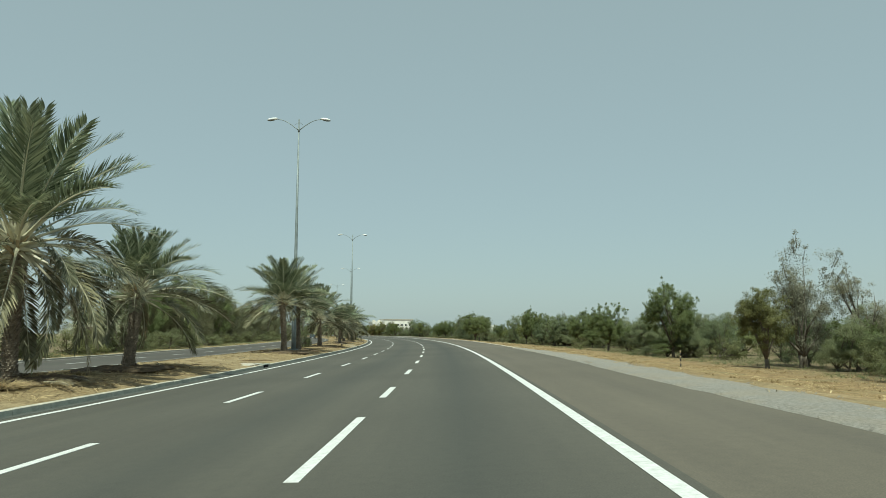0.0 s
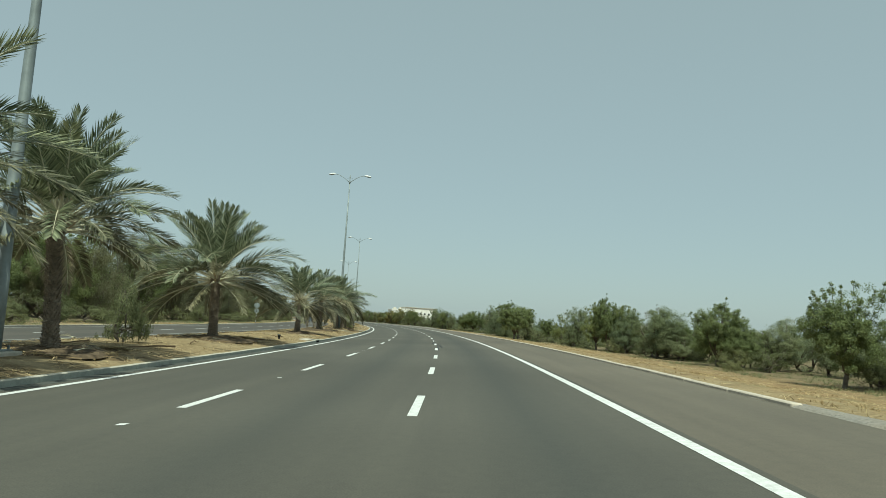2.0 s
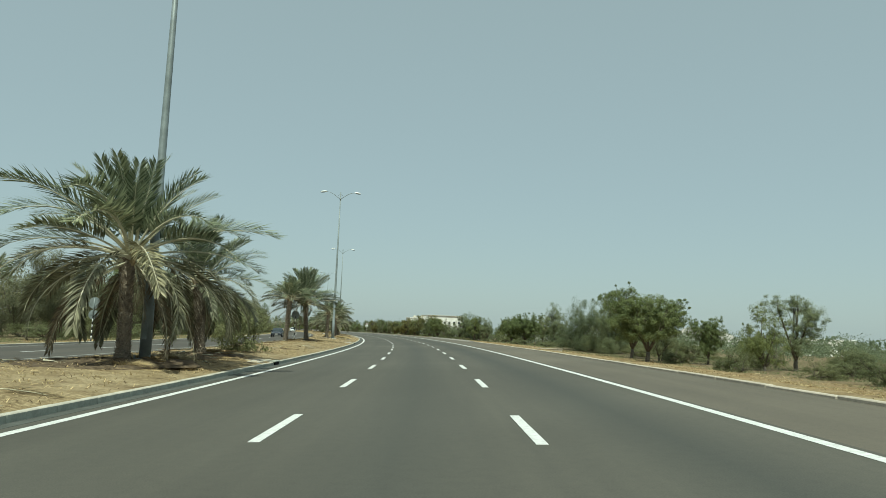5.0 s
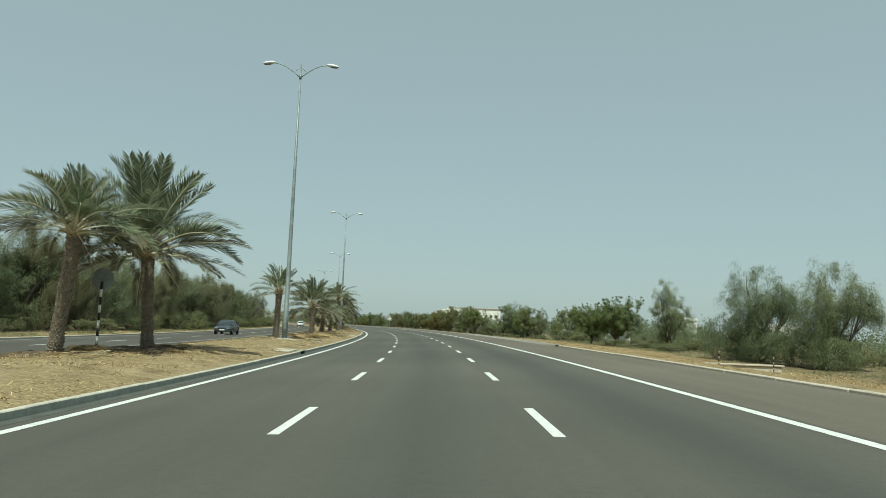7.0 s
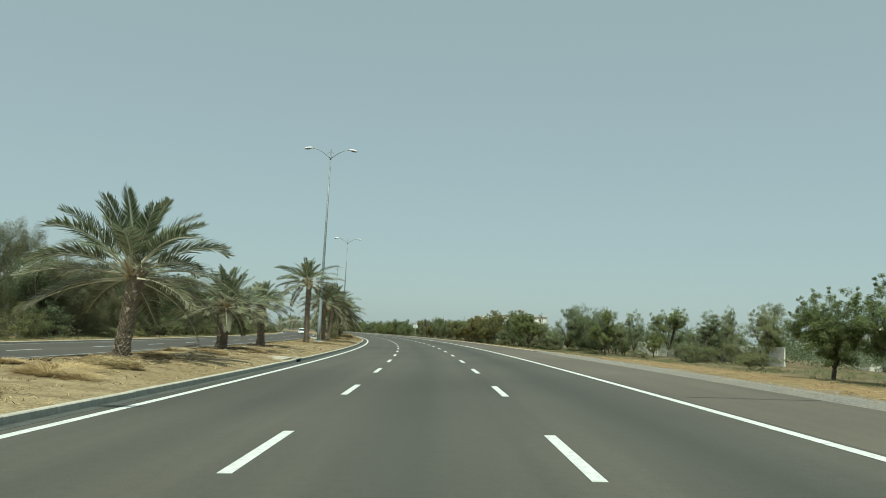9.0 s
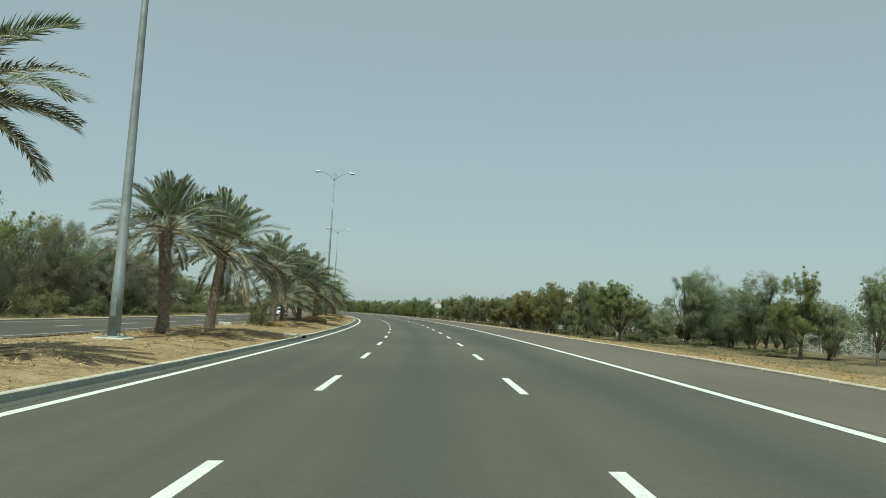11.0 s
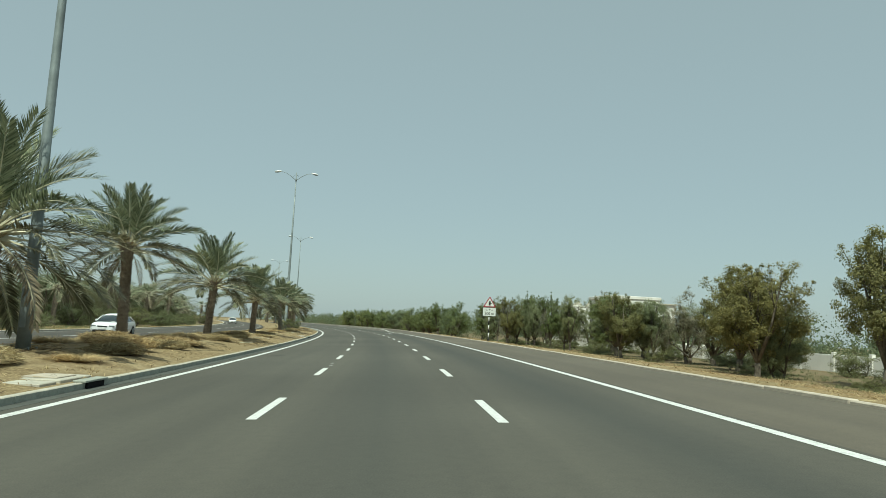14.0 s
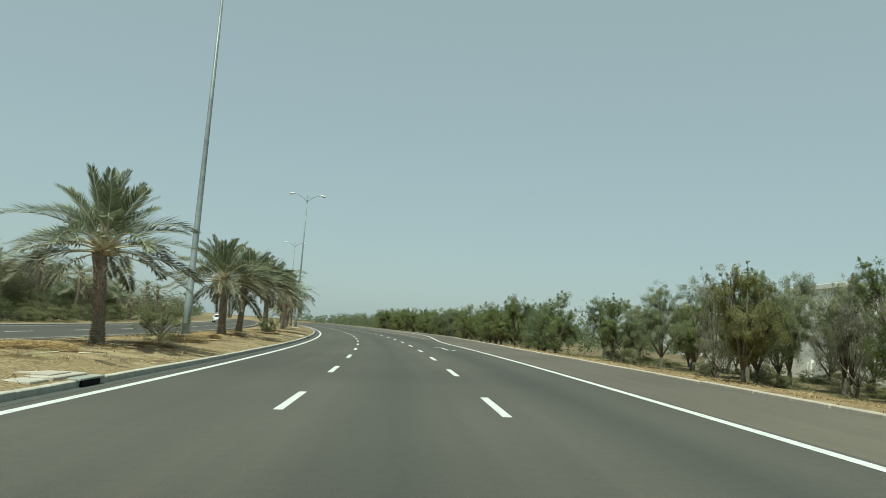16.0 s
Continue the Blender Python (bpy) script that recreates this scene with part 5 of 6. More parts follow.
strip_path("exit_arrow", [(420.6, 1.42), (419.4, 1.78), (417.2, 1.74), (415.6, 1.76), (415.2, 1.95), (416.3, 2.30), (416.4, 2.58)], 0.15, M["paint"], "white exit arrow painted on the outer lane")
taper = [(s, float(np.interp(s, (430, 437, 447, 463, 477, 500, 600), (3.40, 3.66, 4.55, 6.1, 6.95, 7.3, 7.3)))) for s in np.arange(430, 600, 2.0)]
strip_path("edge_line", taper, 0.19, M["paint"], "white edge line swinging out towards the exit")

# ---------------------------------------------------------------- cars on the opposite carriageway


def car(m, paint, label, boot=True):
    """A saloon: lofted body, glass house, wheels and lights. It looks along +y."""
    t = thing("car", label, "car", m, "cars on the opposite carriageway")

    def loft(name, rows, material, rounded_off=True):
        v, f = [], []
        n = len(rows[0][1])
        for y, sec in rows:
            for x, z in sec:
                v.append((x, y, z))
        for i in range(len(rows) - 1):
            for j in range(n - 1):
                f.append((i * n + j, i * n + j + 1, (i + 1) * n + j + 1, (i + 1) * n + j))
        f.append(tuple(range(n))[::-1])
        f.append(tuple(range((len(rows) - 1) * n, len(rows) * n)))
        return mesh_of(name, v, f, material, smooth=rounded_off)

    def section(w, zb, zt, crown=0.03):
        h = zt - zb
        return [(-w * 0.90, zb), (-w, zb + 0.3 * h), (-w * 0.985, zb + 0.72 * h), (-w * 0.93, zt - 0.02), (-w * 0.6, zt + crown * 0.7), (0, zt + crown),
                (w * 0.6, zt + crown * 0.7), (w * 0.93, zt - 0.02), (w * 0.985, zb + 0.72 * h), (w, zb + 0.3 * h), (w * 0.90, zb)]

    body = [(2.30, section(0.66, 0.38, 0.60)), (2.20, section(0.78, 0.24, 0.70)), (1.95, section(0.85, 0.22, 0.77)), (1.60, section(0.88, 0.21, 0.84)), (0.95, section(0.89, 0.20, 0.92)),
            (0.2, section(0.89, 0.20, 0.93)), (-0.9, section(0.89, 0.20, 0.95)), (-1.55, section(0.88, 0.22, 0.97)), (-2.05, section(0.84, 0.26, 0.97)), (-2.22, section(0.76, 0.34, 0.90))]
    part("body", loft("car_body", body[::-1], paint, False), None, t)

    def house(w, zt):
        return [(-w, 0.90), (-w * 0.97, 0.95), (-w * 0.80, zt - 0.05), (-w * 0.62, zt), (0, zt + 0.025), (w * 0.62, zt), (w * 0.80, zt - 0.05), (w * 0.97, 0.95), (w, 0.90)]

    cab = [(1.28, house(0.78, 0.95)), (0.85, house(0.80, 1.17)), (0.40, house(0.80, 1.36)), (0.0, house(0.80, 1.44)), (-0.40, house(0.80, 1.46)), (-0.85, house(0.80, 1.42)), (-1.25, house(0.79, 1.30)), (-1.65, house(0.77, 1.13)), (-1.98, house(0.74, 1.00))]
    part("cabin_glass", loft("car_glass", cab[::-1], M["window"]), None, t, "dark tinted car windows")
    roof = [(y, [(x, z + 0.012) for x, z in house(w, h)[2:7]]) for y, w, h in ((0.42, 0.80, 1.36), (0.0, 0.80, 1.44), (-0.40, 0.80, 1.46), (-0.85, 0.80, 1.42), (-1.22, 0.79, 1.31))]
    part("roof", loft("car_roof", roof[::-1], paint), None, t)
    for sx in (-1, 1):
        for path in ([(sx * 0.79, 1.28, 0.95), (sx * 0.72, 0.85, 1.16), (sx * 0.66, 0.38, 1.35)], [(sx * 0.66, -1.22, 1.29), (sx * 0.70, -1.65, 1.11), (sx * 0.74, -1.98, 1.0)], [(sx * 0.80, -0.28, 0.94), (sx * 0.67, -0.33, 1.41)]):
            part("pillar", tube_mesh("car_pillar", path, [0.035] * len(path), paint, 6), None, t)
        mir = block(0.16, 0.09, 0.12, 0.03, (sx * 0.97, 0.72, 0.95))
        part("mirror", mir, paint, t)
        part("headlight", block(0.34, 0.22, 0.12, 0.03, (sx * 0.58, 2.20, 0.57)), M["lens"], t, "clear headlight")
        part("tail_light", block(0.30, 0.10, 0.14, 0.02, (sx * 0.60, -2.16, 0.70)), M["sign_red"], t, "red tail light")
        for y in (1.38, -1.32):
            v, f = tube([(sx * 0.70, y, 0.32), (sx * 0.91, y, 0.32)], [0.32, 0.32], 18)
            w = part("wheel", mesh_of("car_tyre", v, f, M["rubber"]), None, t, "black tyre")
            v, f = tube([(sx * 0.90, y, 0.32), (sx * 0.925, y, 0.32)], [0.21, 0.19], 14)
            part("rim", mesh_of("car_rim", v, f, M["galvanised"]), None, w, "silver wheel rim")
    part("grille", block(0.62, 0.06, 0.09, 0.01, (0, 2.30, 0.56)), M["black"], t, "black front grille")
    part("bumper_intake", block(1.15, 0.07, 0.12, 0.01, (0, 2.25, 0.26)), M["black"], t)
    part("number_plate", block(0.5, 0.02, 0.11, 0.004, (0, 2.315, 0.42)), M["white"], t, "blank white number plate")
    return t


PAINT_W = plain("white_car_paint", (0.78, 0.79, 0.80), 0.25, 0.5, 0, 0.02)
PAINT_D = plain("grey_car_paint", (0.055, 0.062, 0.075), 0.25, 0.5, 0.3, 0.05)


def on_far_road(s, o, turn=180.0):
    x, y, th = at(s, o)
    return pose(float(x), float(y), -0.41, 0, 0, math.degrees(float(th)) + turn)


car(on_far_road(373.8, -20.3), PAINT_W, "white saloon car facing oncoming on the opposite carriageway")
car(on_far_road(228.0, -21.2), PAINT_D, "dark grey saloon car facing oncoming on the opposite carriageway")
car(on_far_road(508.0, -23.6), PAINT_W, "distant white saloon car on the opposite carriageway")

# ---------------------------------------------------------------- buildings and walls behind the outer trees


def villa(s, o, w, d, h, storeys, turn=0.0):
    x, y, th = at(s, o)
    t = thing("house", "white flat-roofed house with small dark windows behind the trees", "house", pose(float(x), float(y), -0.7, 0, 0, math.degrees(float(th)) + turn))
    part("wall", block(w, d, h, 0.05), M["house"], t)
    part("parapet", block(w + 0.3, d + 0.3, 0.5, 0.04, (0, 0, h + 0.004)), M["house"], t)
    for f in range(storeys):
        for i in range(int(w // 3)):
            xw = -w / 2 + 1.6 + i * 3.0
            win = part("window", block(1.3, 0.10, 1.3, 0.02, (xw, -d / 2 - 0.03, 1.1 + f * 3.2)), M["window"], t, "dark window")
            part("sill", block(1.5, 0.2, 0.08, 0.01, (xw, -d / 2 - 0.07, 1.0 + f * 3.2)), M["concrete"], win)
    part("door", block(1.1, 0.10, 2.1, 0.02, (w / 2 - 1.2, -d / 2 - 0.04, 0.0)), M["wood"], t, "brown wooden door")
    return t


villa(437, 44, 9, 10, 8.2, 2, -6)
villa(254, 95, 11, 9, 3.3, 1, -8)
villa(277, 51, 3.2, 3.2, 4.6, 1, -4)
villa(340, 38.5, 5, 6, 3.4, 1, -6)
hall = villa(520, 95, 22, 14, 11.6, 3, -10)
part("wing", block(9, 10, 10.2, 0.05, (-15.6, 0, 0)), M["house"], hall)
part("wing_parapet", block(9.3, 10.3, 0.4, 0.04, (-15.6, 0, 10.204)), M["house"], hall)
for dx in (-17.6, -13.6):
    bm = bmesh.new()
    bmesh.ops.create_uvsphere(bm, u_segments=16, v_segments=8, radius=1.5, matrix=Matrix.Translation((dx, -1.0, 10.4)))
    part("dome", bm, M["concrete"], hall, "small pale roof dome")
part("roof_band", block(23.0, 15.0, 0.35, 0.04, (0, 0, 12.11)), M["concrete"], hall, "pale grey roof edge")


def boundary_wall(s0, s1, o, h):
    """A plastered wall of panels between posts."""
    n = int((s1 - s0) / 4)
    x, y, th = at((s0 + s1) / 2, o)
    t = thing("boundary_wall", "low white plastered boundary wall behind the roadside trees", "wall", pose(float(x), float(y), -0.62, 0, 0, math.degrees(float(th))))
    inv = t.matrix_basis.inverted()
    for i in range(n):
        a, b = at(s0 + 4 * i, o), at(s0 + 4 * i + 4, o)
        mid = inv @ Vector(((a[0] + b[0]) / 2, (a[1] + b[1]) / 2, -0.62))
        ang = math.degrees(float(a[2])) - math.degrees(float(th))
        p = part("panel", block(0.16, 3.7, h, 0.02), M["house"], t)
        p.matrix_basis = pose(mid.x, mid.y, mid.z, 0, 0, ang)
        q = part("post", block(0.3, 0.3, h + 0.18, 0.02, (0, 2.0, 0)), M["house"], t)
        q.matrix_basis = pose(mid.x, mid.y, mid.z, 0, 0, ang)
    return t


boundary_wall(336, 444, 32.5, 1.35)
boundary_wall(278, 322, 41.0, 2.2)

# ---------------------------------------------------------------- loose plant litter


def scatter_tufts(name, label, count, region, blades, height, material, seed):
    """Clumps of grass blades; region: a function that gives (s, o)."""
    rng = random.Random(seed)
    v, f = [], []
    for _ in range(count):
        s, o = region(rng)
        x, y, _t = at(s, o)
        z = bumpy(s, o)
        big = rng.uniform(0.5, 1.3)
        for _b in range(blades):
            a = rng.uniform(0, 6.283)
            h = height * big * rng.uniform(0.5, 1.1)
            r = rng.uniform(0, 0.16) * big
            bx, by = x + r * math.cos(a), y + r * math.sin(a)
            lean = h * rng.uniform(0.6, 2.2)
            w = 0.007 + 0.008 * rng.random()
            k = len(v)
            v += [(bx - w * math.sin(a), by + w * math.cos(a), z - 0.02), (bx + w * math.sin(a), by - w * math.cos(a), z - 0.02), (bx + lean * math.cos(a), by + lean * math.sin(a), z + h)]
            f.append((k, k + 1, k + 2))
    ob = new(name, mesh_of(name, v, f, material))
    return tagged(ob, label, "grass", kind="stuff")


def clumped(lo_s, hi_s, lo_o, hi_o, thresh, scale=0.35):
    def pick(rng):
        while True:
            s, o = rng.uniform(lo_s, hi_s), rng.uniform(lo_o, hi_o)
            if noise.noise((s * scale, o * scale, 7.7)) > thresh:
                return s, o
    return pick


scatter_tufts("dry_grass", "tufts of straw-coloured dry grass on the median", 9000, clumped(8, 440, -15.6, -8.4, -0.05), 6, 0.07, M["straw"], 21)
scatter_tufts("dry_grass", "red-brown dry grass along the outer verge", 20000, clumped(5, 450, 7.6, 22, -0.12), 6, 0.07, M["verge_straw"], 22)
scatter_tufts("dry_grass", "dry grass strip beside the opposite carriageway", 5000, clumped(10, 450, -31.5, -26.6, -0.05), 6, 0.15, M["straw"], 23)

def scatter_litter(name, label, count, region, seed, longest=0.5, tones=(0, 1, 1, 2)):
    """Straw, leaf strips and sticks lying flat."""
    rng = random.Random(seed)
    v, f, slots = [], [], []
    for _ in range(count):
        s, o = region(rng)
        x, y, _t = at(s, o)
        z = bumpy(s, o) + 0.012
        a, ln, w = rng.uniform(0, 6.283), longest * rng.random() ** 1.6 + 0.08, rng.uniform(0.003, 0.008)
        ca, sa = math.cos(a), math.sin(a)
        b = rng.uniform(-0.12, 0.12) * ln
        k = len(v)
        for u, off, dz in ((-0.5, 0, 0.0), (0.0, b, rng.uniform(0.01, 0.07)), (0.5, 0, rng.uniform(0, 0.03))):
            px, py = x + u * ln * ca - off * sa, y + u * ln * sa + off * ca
            v += [(px + w * sa, py - w * ca, z + dz), (px - w * sa, py + w * ca, z + dz + 0.006)]
        f += [(k, k + 2, k + 3, k + 1), (k + 2, k + 4, k + 5, k + 3)]
        kind = rng.choice(tones)
        slots += [kind, kind]
    return tagged(new(name, mesh_of(name, v, f, [M["straw"], M["litter"], M["debris_shade"]], slots)), label, "plant litter", kind="stuff")


scatter_litter("plant_litter", "straw, leaf strips and brown twigs strewn over the median sand", 20000, clumped(6, 440, -15.9, -8.0, -0.10, 0.5), 61, 0.18, (1, 1, 2))
scatter_litter("plant_litter", "dry leaf and stalk litter on the outer verge", 26000, clumped(6, 440, 7.4, 20, -0.10, 0.5), 62, 0.24, (0, 0, 1))


def palm_litter(rng):
    home = rng.choice(PALMS_A + PALMS_B)
    return home[0] + rng.gauss(0, 1.6), min(-8.2, home[1] + rng.gauss(0.3, 1.1))


# the darkest strips of this litter deepen the shade under the crowns
scatter_litter("plant_litter", "heaped frond litter beneath the palms of the median, partly darkened for shade", 16000, palm_litter, 63, 0.9)

scatter_tufts("green_herbs", "low green herbs and seedlings beneath the roadside trees", 16000, clumped(18, 450, 17.5, 35, -0.12, 0.25), 8, 0.20, M["bushleaf"], 24)
scatter_tufts("green_herbs", "low green herbs along the far edge of the opposite carriageway", 7000, clumped(5, 460, -33, -27.0, -0.05, 0.25), 8, 0.22, M["bushleaf"], 25)

# ---------------------------------------------------------------- dried-out bushes on the median


def dry_bush_mesh(name, seed, blades=900):
    rng = random.Random(seed)
    v, f = [], []
    for _ in range(blades):
        a, r0 = rng.uniform(0, 6.283), 0.35 * rng.random()
        out = rng.uniform(0.35, 1.0)
        h = rng.uniform(0.25, 1.0) * (1.15 - 0.75 * out)
        b = Vector((r0 * math.cos(a), r0 * math.sin(a), 0.0))
        a2 = a + rng.uniform(-1.6, 1.6)
        t = Vector((out * math.cos(a2), out * math.sin(a2), max(0.03, h)))
        mid = (b + t) * 0.5 + Vector((0, 0, 0.18 * rng.random()))
        w = Vector((-math.sin(a2 + 0.5), math.cos(a2 + 0.5), 0.3)) * 0.006
        k = len(v)
        v += [b - w, b + w, mid + w, mid - w, t]
        f += [(k, k + 1, k + 2, k + 3), (k + 3, k + 2, k + 4)]
    return mesh_of(name, v, f, M["pale_straw" if seed % 2 else "litter"])


DRY = [dry_bush_mesh("dry_bush", 40 + i) for i in range(3)]
drng = random.Random(17)
DRY_AT = ((301.5, -10.4), (315.9, -13.0), (314.8, -10.6), (331.0, -10.8), (326.8, -9.9), (351.7, -9.7), (352.9, -10.9), (358.2, -11.5), (363.5, -10.3), (386.5, -10.7),
          (345.2, -12.5), (347.9, -10.7), (399.9, -10.1), (214.5, -9.6), (230.6, -12.9), (217.6, -12.9), (202.6, -9.9), (319.6, -11.1), (366.4, -12.6), (374.4, -10.3), (183.9, -12.5), (410, -12.4), (421, -11.0), (18.6, -10.2), (20.4, -9.9), (16.8, -11.2), (24.5, -10.8), (30.6, -10.2), (127.4, -10.2), (129.8, -9.9), (132.0, -10.4), (112.4, -10.2), (114.6, -10.0), (96.5, -9.9), (98.6, -9.9), (177.0, -10.6), (206.0, -11.2), (209.5, -10.3))
for i, (s, o) in enumerate(DRY_AT):
    r = drng.uniform(0.5, 1.0)
    t = thing("dry_bush", "dried-out straw-coloured bush lying on the median sand", "bush", spot(s, o, -0.02, drng.uniform(0, 360), (r * 1.5, r * 1.2, r * 0.40)), "dry bushes on the median")
    part("twig_mat", DRY[i % 3], None, t)
for i in range(40):
    s, o = (drng.uniform(298, 392) if i < 28 else drng.uniform(200, 246)), drng.uniform(-13.6, -9.4)
    r = drng.uniform(0.45, 1.0)
    t = thing("dry_bush", "flattened heap of pale dry straw on the median sand", "bush", spot(s, o, -0.03, drng.uniform(0, 360), (r * 1.5, r * 1.2, r * 0.34)), "dry bushes on the median")
    part("twig_mat", DRY[1], None, t)


def dome_bush_mesh(name, seed, mats, blades=5200):
    """A rounded tangle of dry stalks: unit radius, unit height."""
    brng = random.Random(seed)
    v, f, slots = [], [], []
    bumps = [(brng.uniform(0, 6.283), brng.uniform(0.1, 1.2), brng.uniform(0.12, 0.35)) for _ in range(7)]
    for _ in range(blades):
        a, e = brng.uniform(0, 6.283), math.asin(brng.random())
        d = Vector((math.cos(a) * math.cos(e), math.sin(a) * math.cos(e), math.sin(e)))
        swell = 0.66 + sum(h * max(0.0, 1 - 1.4 * math.hypot((a - ba + math.pi) % 6.283 - math.pi, e - be)) for ba, be, h in bumps)
        c = d * swell * brng.random() ** 0.3
        way = (Vector((brng.gauss(0, 1), brng.gauss(0, 1), brng.gauss(0, 0.7))) + d * 0.7).normalized() * brng.uniform(0.06, 0.24)
        w = way.cross(Vector((brng.gauss(0, 1), brng.gauss(0, 1), brng.gauss(0, 1)))).normalized() * brng.uniform(0.005, 0.013)
        k = len(v)
        v += [c - way, c + w, c + way, c - w]
        f.append((k, k + 1, k + 2, k + 3))
        slots.append(brng.choice((0, 0, 1, 1, 2)))
    for i in range(0, len(v)):
        v[i] = (v[i][0], v[i][1], max(-0.02, v[i][2]))
    return mesh_of(name, v, f, mats, slots)


DOMES = [dome_bush_mesh("round_dry_bush", 47, [M["pale_straw"], M["straw"], M["litter"]]), dome_bush_mesh("brown_dry_bush", 48, [M["straw"], M["litter"], M["verge_straw"]]), dome_bush_mesh("shade_dark_bush", 49, [M["litter"], M["straw"], M["debris_shade"]])]
# s, o, half width, height
for i, (s, o, r, h) in enumerate(((293.2, -10.6, 1.0, 0.6), (297.6, -12.6, 1.1, 0.8), (302.9, -11.4, 0.7, 0.5), (304.4, -11.0, 0.7, 0.45), (309.6, -11.9, 1.0, 0.7), (208.6, -10.2, 0.9, 0.4), (218.0, -10.4, 1.0, 0.5), (229.0, -10.9, 0.9, 0.35), (314.1, -10.3, 1.2, 0.95), (315.6, -11.4, 1.0, 0.7), (320.4, -11.6, 1.3, 0.75), (322.6, -10.9, 1.1, 0.55), (327.2, -10.4, 1.0, 0.65), (329.6, -9.9, 1.1, 0.6), (331.5, -10.9, 0.9, 0.7),
                                  (334.6, -10.2, 1.0, 0.75), (337.5, -10.6, 1.2, 0.6), (343.6, -10.0, 1.1, 0.7), (345.6, -10.6, 1.2, 0.85), (347.8, -11.5, 1.3, 0.9), (348.3, -9.9, 1.1, 0.7), (351.2, -10.5, 1.2, 0.75), (355.0, -10.9, 1.0, 0.6),
                                  (359.0, -10.6, 1.1, 0.7), (362.4, -10.2, 1.0, 0.55), (366.5, -10.9, 1.2, 0.7), (371.5, -11.3, 1.0, 0.5), (381.0, -10.9, 1.0, 0.55), (393.5, -11.0, 1.1, 0.6), (405.5, -10.6, 1.2, 0.7), (412.0, -11.2, 1.0, 0.6))):
    t = thing("dry_bush", "rounded straw-brown dry bush standing on the median sand", "bush", spot(s, o, -0.03, drng.uniform(0, 360), (r * 1.25, r, h * (0.8 if s < 338 else 0.62))), "dry bushes on the median")
    part("twig_mat", DOMES[i % 2], None, t)
# heaps of leaf mulch round the palm stems, their dark brown mostly painted crown shade
for i, (s, o, heart, top, spread) in enumerate(PALMS_A):
    wide = 0.55 * spread + drng.uniform(-0.2, 0.4)
    v, f, rings, sides = [], [], 16, 44
    for a in range(sides):
        rim = wide * (1 + 0.55 * noise.noise((math.cos(6.283 * a / sides) * 1.3, math.sin(6.283 * a / sides) * 1.3, s)))
        for q in range(rings):
            d = rim * (q + 0.4) / (rings - 0.6)
            px, py = d * 0.85 * math.cos(6.283 * a / sides), d * 1.5 * math.sin(6.283 * a / sides)
            swell = 0.03 + 0.04 * (1 - q / (rings - 1)) + (0.10 * (0.4 + noise.noise((px * 1.6 + s, py * 1.6, 2))) + 0.11 * noise.noise((px * 3.8 + s, py * 3.8, 5))) * (1 - (q / (rings - 1)) ** 3) - (0.07 if q == rings - 1 else 0)
            v.append((px, py, swell))
    for a in range(sides):
        for q in range(rings - 1):
            b = (a + 1) % sides
            f.append((a * rings + q, a * rings + q + 1, b * rings + q + 1, b * rings + q))
    f.append(tuple(a * rings for a in range(sides))[::-1])
    t = thing("mulch_bed", "low bed of leaf mulch, darkened for crown shade, round a palm stem", "mulch", spot(s, min(o, -9.0 - 0.45 * wide), 0.0), "mulch beds of the median")
    part("mulch", mesh_of("mulch_bed", v, f, M["mulch"], smooth=True), None, t)
    # litter tangle whose dark colour doubles as shade beneath the crown
    t = thing("dry_bush", "tangle of old frond litter beneath a palm, dark brown partly for crown shade", "bush", spot(s + drng.uniform(0.8, 1.8), min(-9.3, o + drng.uniform(0.0, 1.0)), 0.0, drng.uniform(0, 360), (1.1, 0.8, drng.uniform(0.16, 0.32))), "frond litter heaps of the median")
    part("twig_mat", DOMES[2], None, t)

# scraps of worn paint left on the inner lane line
for s, o, ln in ((50.4, -3.57, 0.22), (58.5, -3.53, 0.16), (73.6, -3.48, 0.25), (76.2, -3.51, 0.14), (78.3, -3.52, 0.12), (346.0, -3.53, 0.14), (344.7, -3.48, 0.12)):
    paint_shape("paint_scrap", [(-ln / 2, -0.05), (-ln / 3, 0.06), (ln / 2, 0.05), (ln / 4, -0.06)], s, o, "small scrap of worn white lane paint")

# dead fronds and sticks lying on the median
lrng = random.Random(31)
for i in range(150):
    s, o = lrng.uniform(10, 430), lrng.uniform(-14.2, -8.9)
    if i % 2:
        home = (PALMS_A + PALMS_B)[i // 2 % 28]
        s, o = home[0] + lrng.uniform(-2.4, 2.6), min(-8.9, home[1] + lrng.uniform(-2, 2))
    fm = FR["dead"][i % 2]
    ob = new("fallen_frond", fm)
    x, y, th = at(s, o)
    ob.matrix_basis = pose(float(x), float(y), bumpy(s, o) + 0.10, lrng.uniform(-20, 20), lrng.uniform(-6, 6), lrng.uniform(0, 360)) @ Matrix.Diagonal((0.7, 0.7, 0.35, 1)) 
    tagged(ob, "dry fallen palm frond lying on the median sand", "palm frond", "fallen fronds")
for i in range(60):
    s, o = lrng.uniform(10, 430), lrng.uniform(-14.5, -8.8)
    L = lrng.uniform(0.8, 2.2)
    pts, rad = [], []
    for j in range(6):
        u = j / 5
        pts.append((L * (u - 0.5), lrng.uniform(-0.08, 0.08), 0.05 + lrng.uniform(-0.02, 0.06)))
        rad.append(0.035 * (1 - 0.6 * u))
    ob = new("fallen_branch", tube_mesh("fallen_branch", pts, rad, M["wood"], 5))
    x, y, th = at(s, o)
    ob.matrix_basis = pose(float(x), float(y), bumpy(s, o), 0, 0, lrng.uniform(0, 360))
    tagged(ob, "bare dead branch lying on the median sand", "branch", "fallen branches")

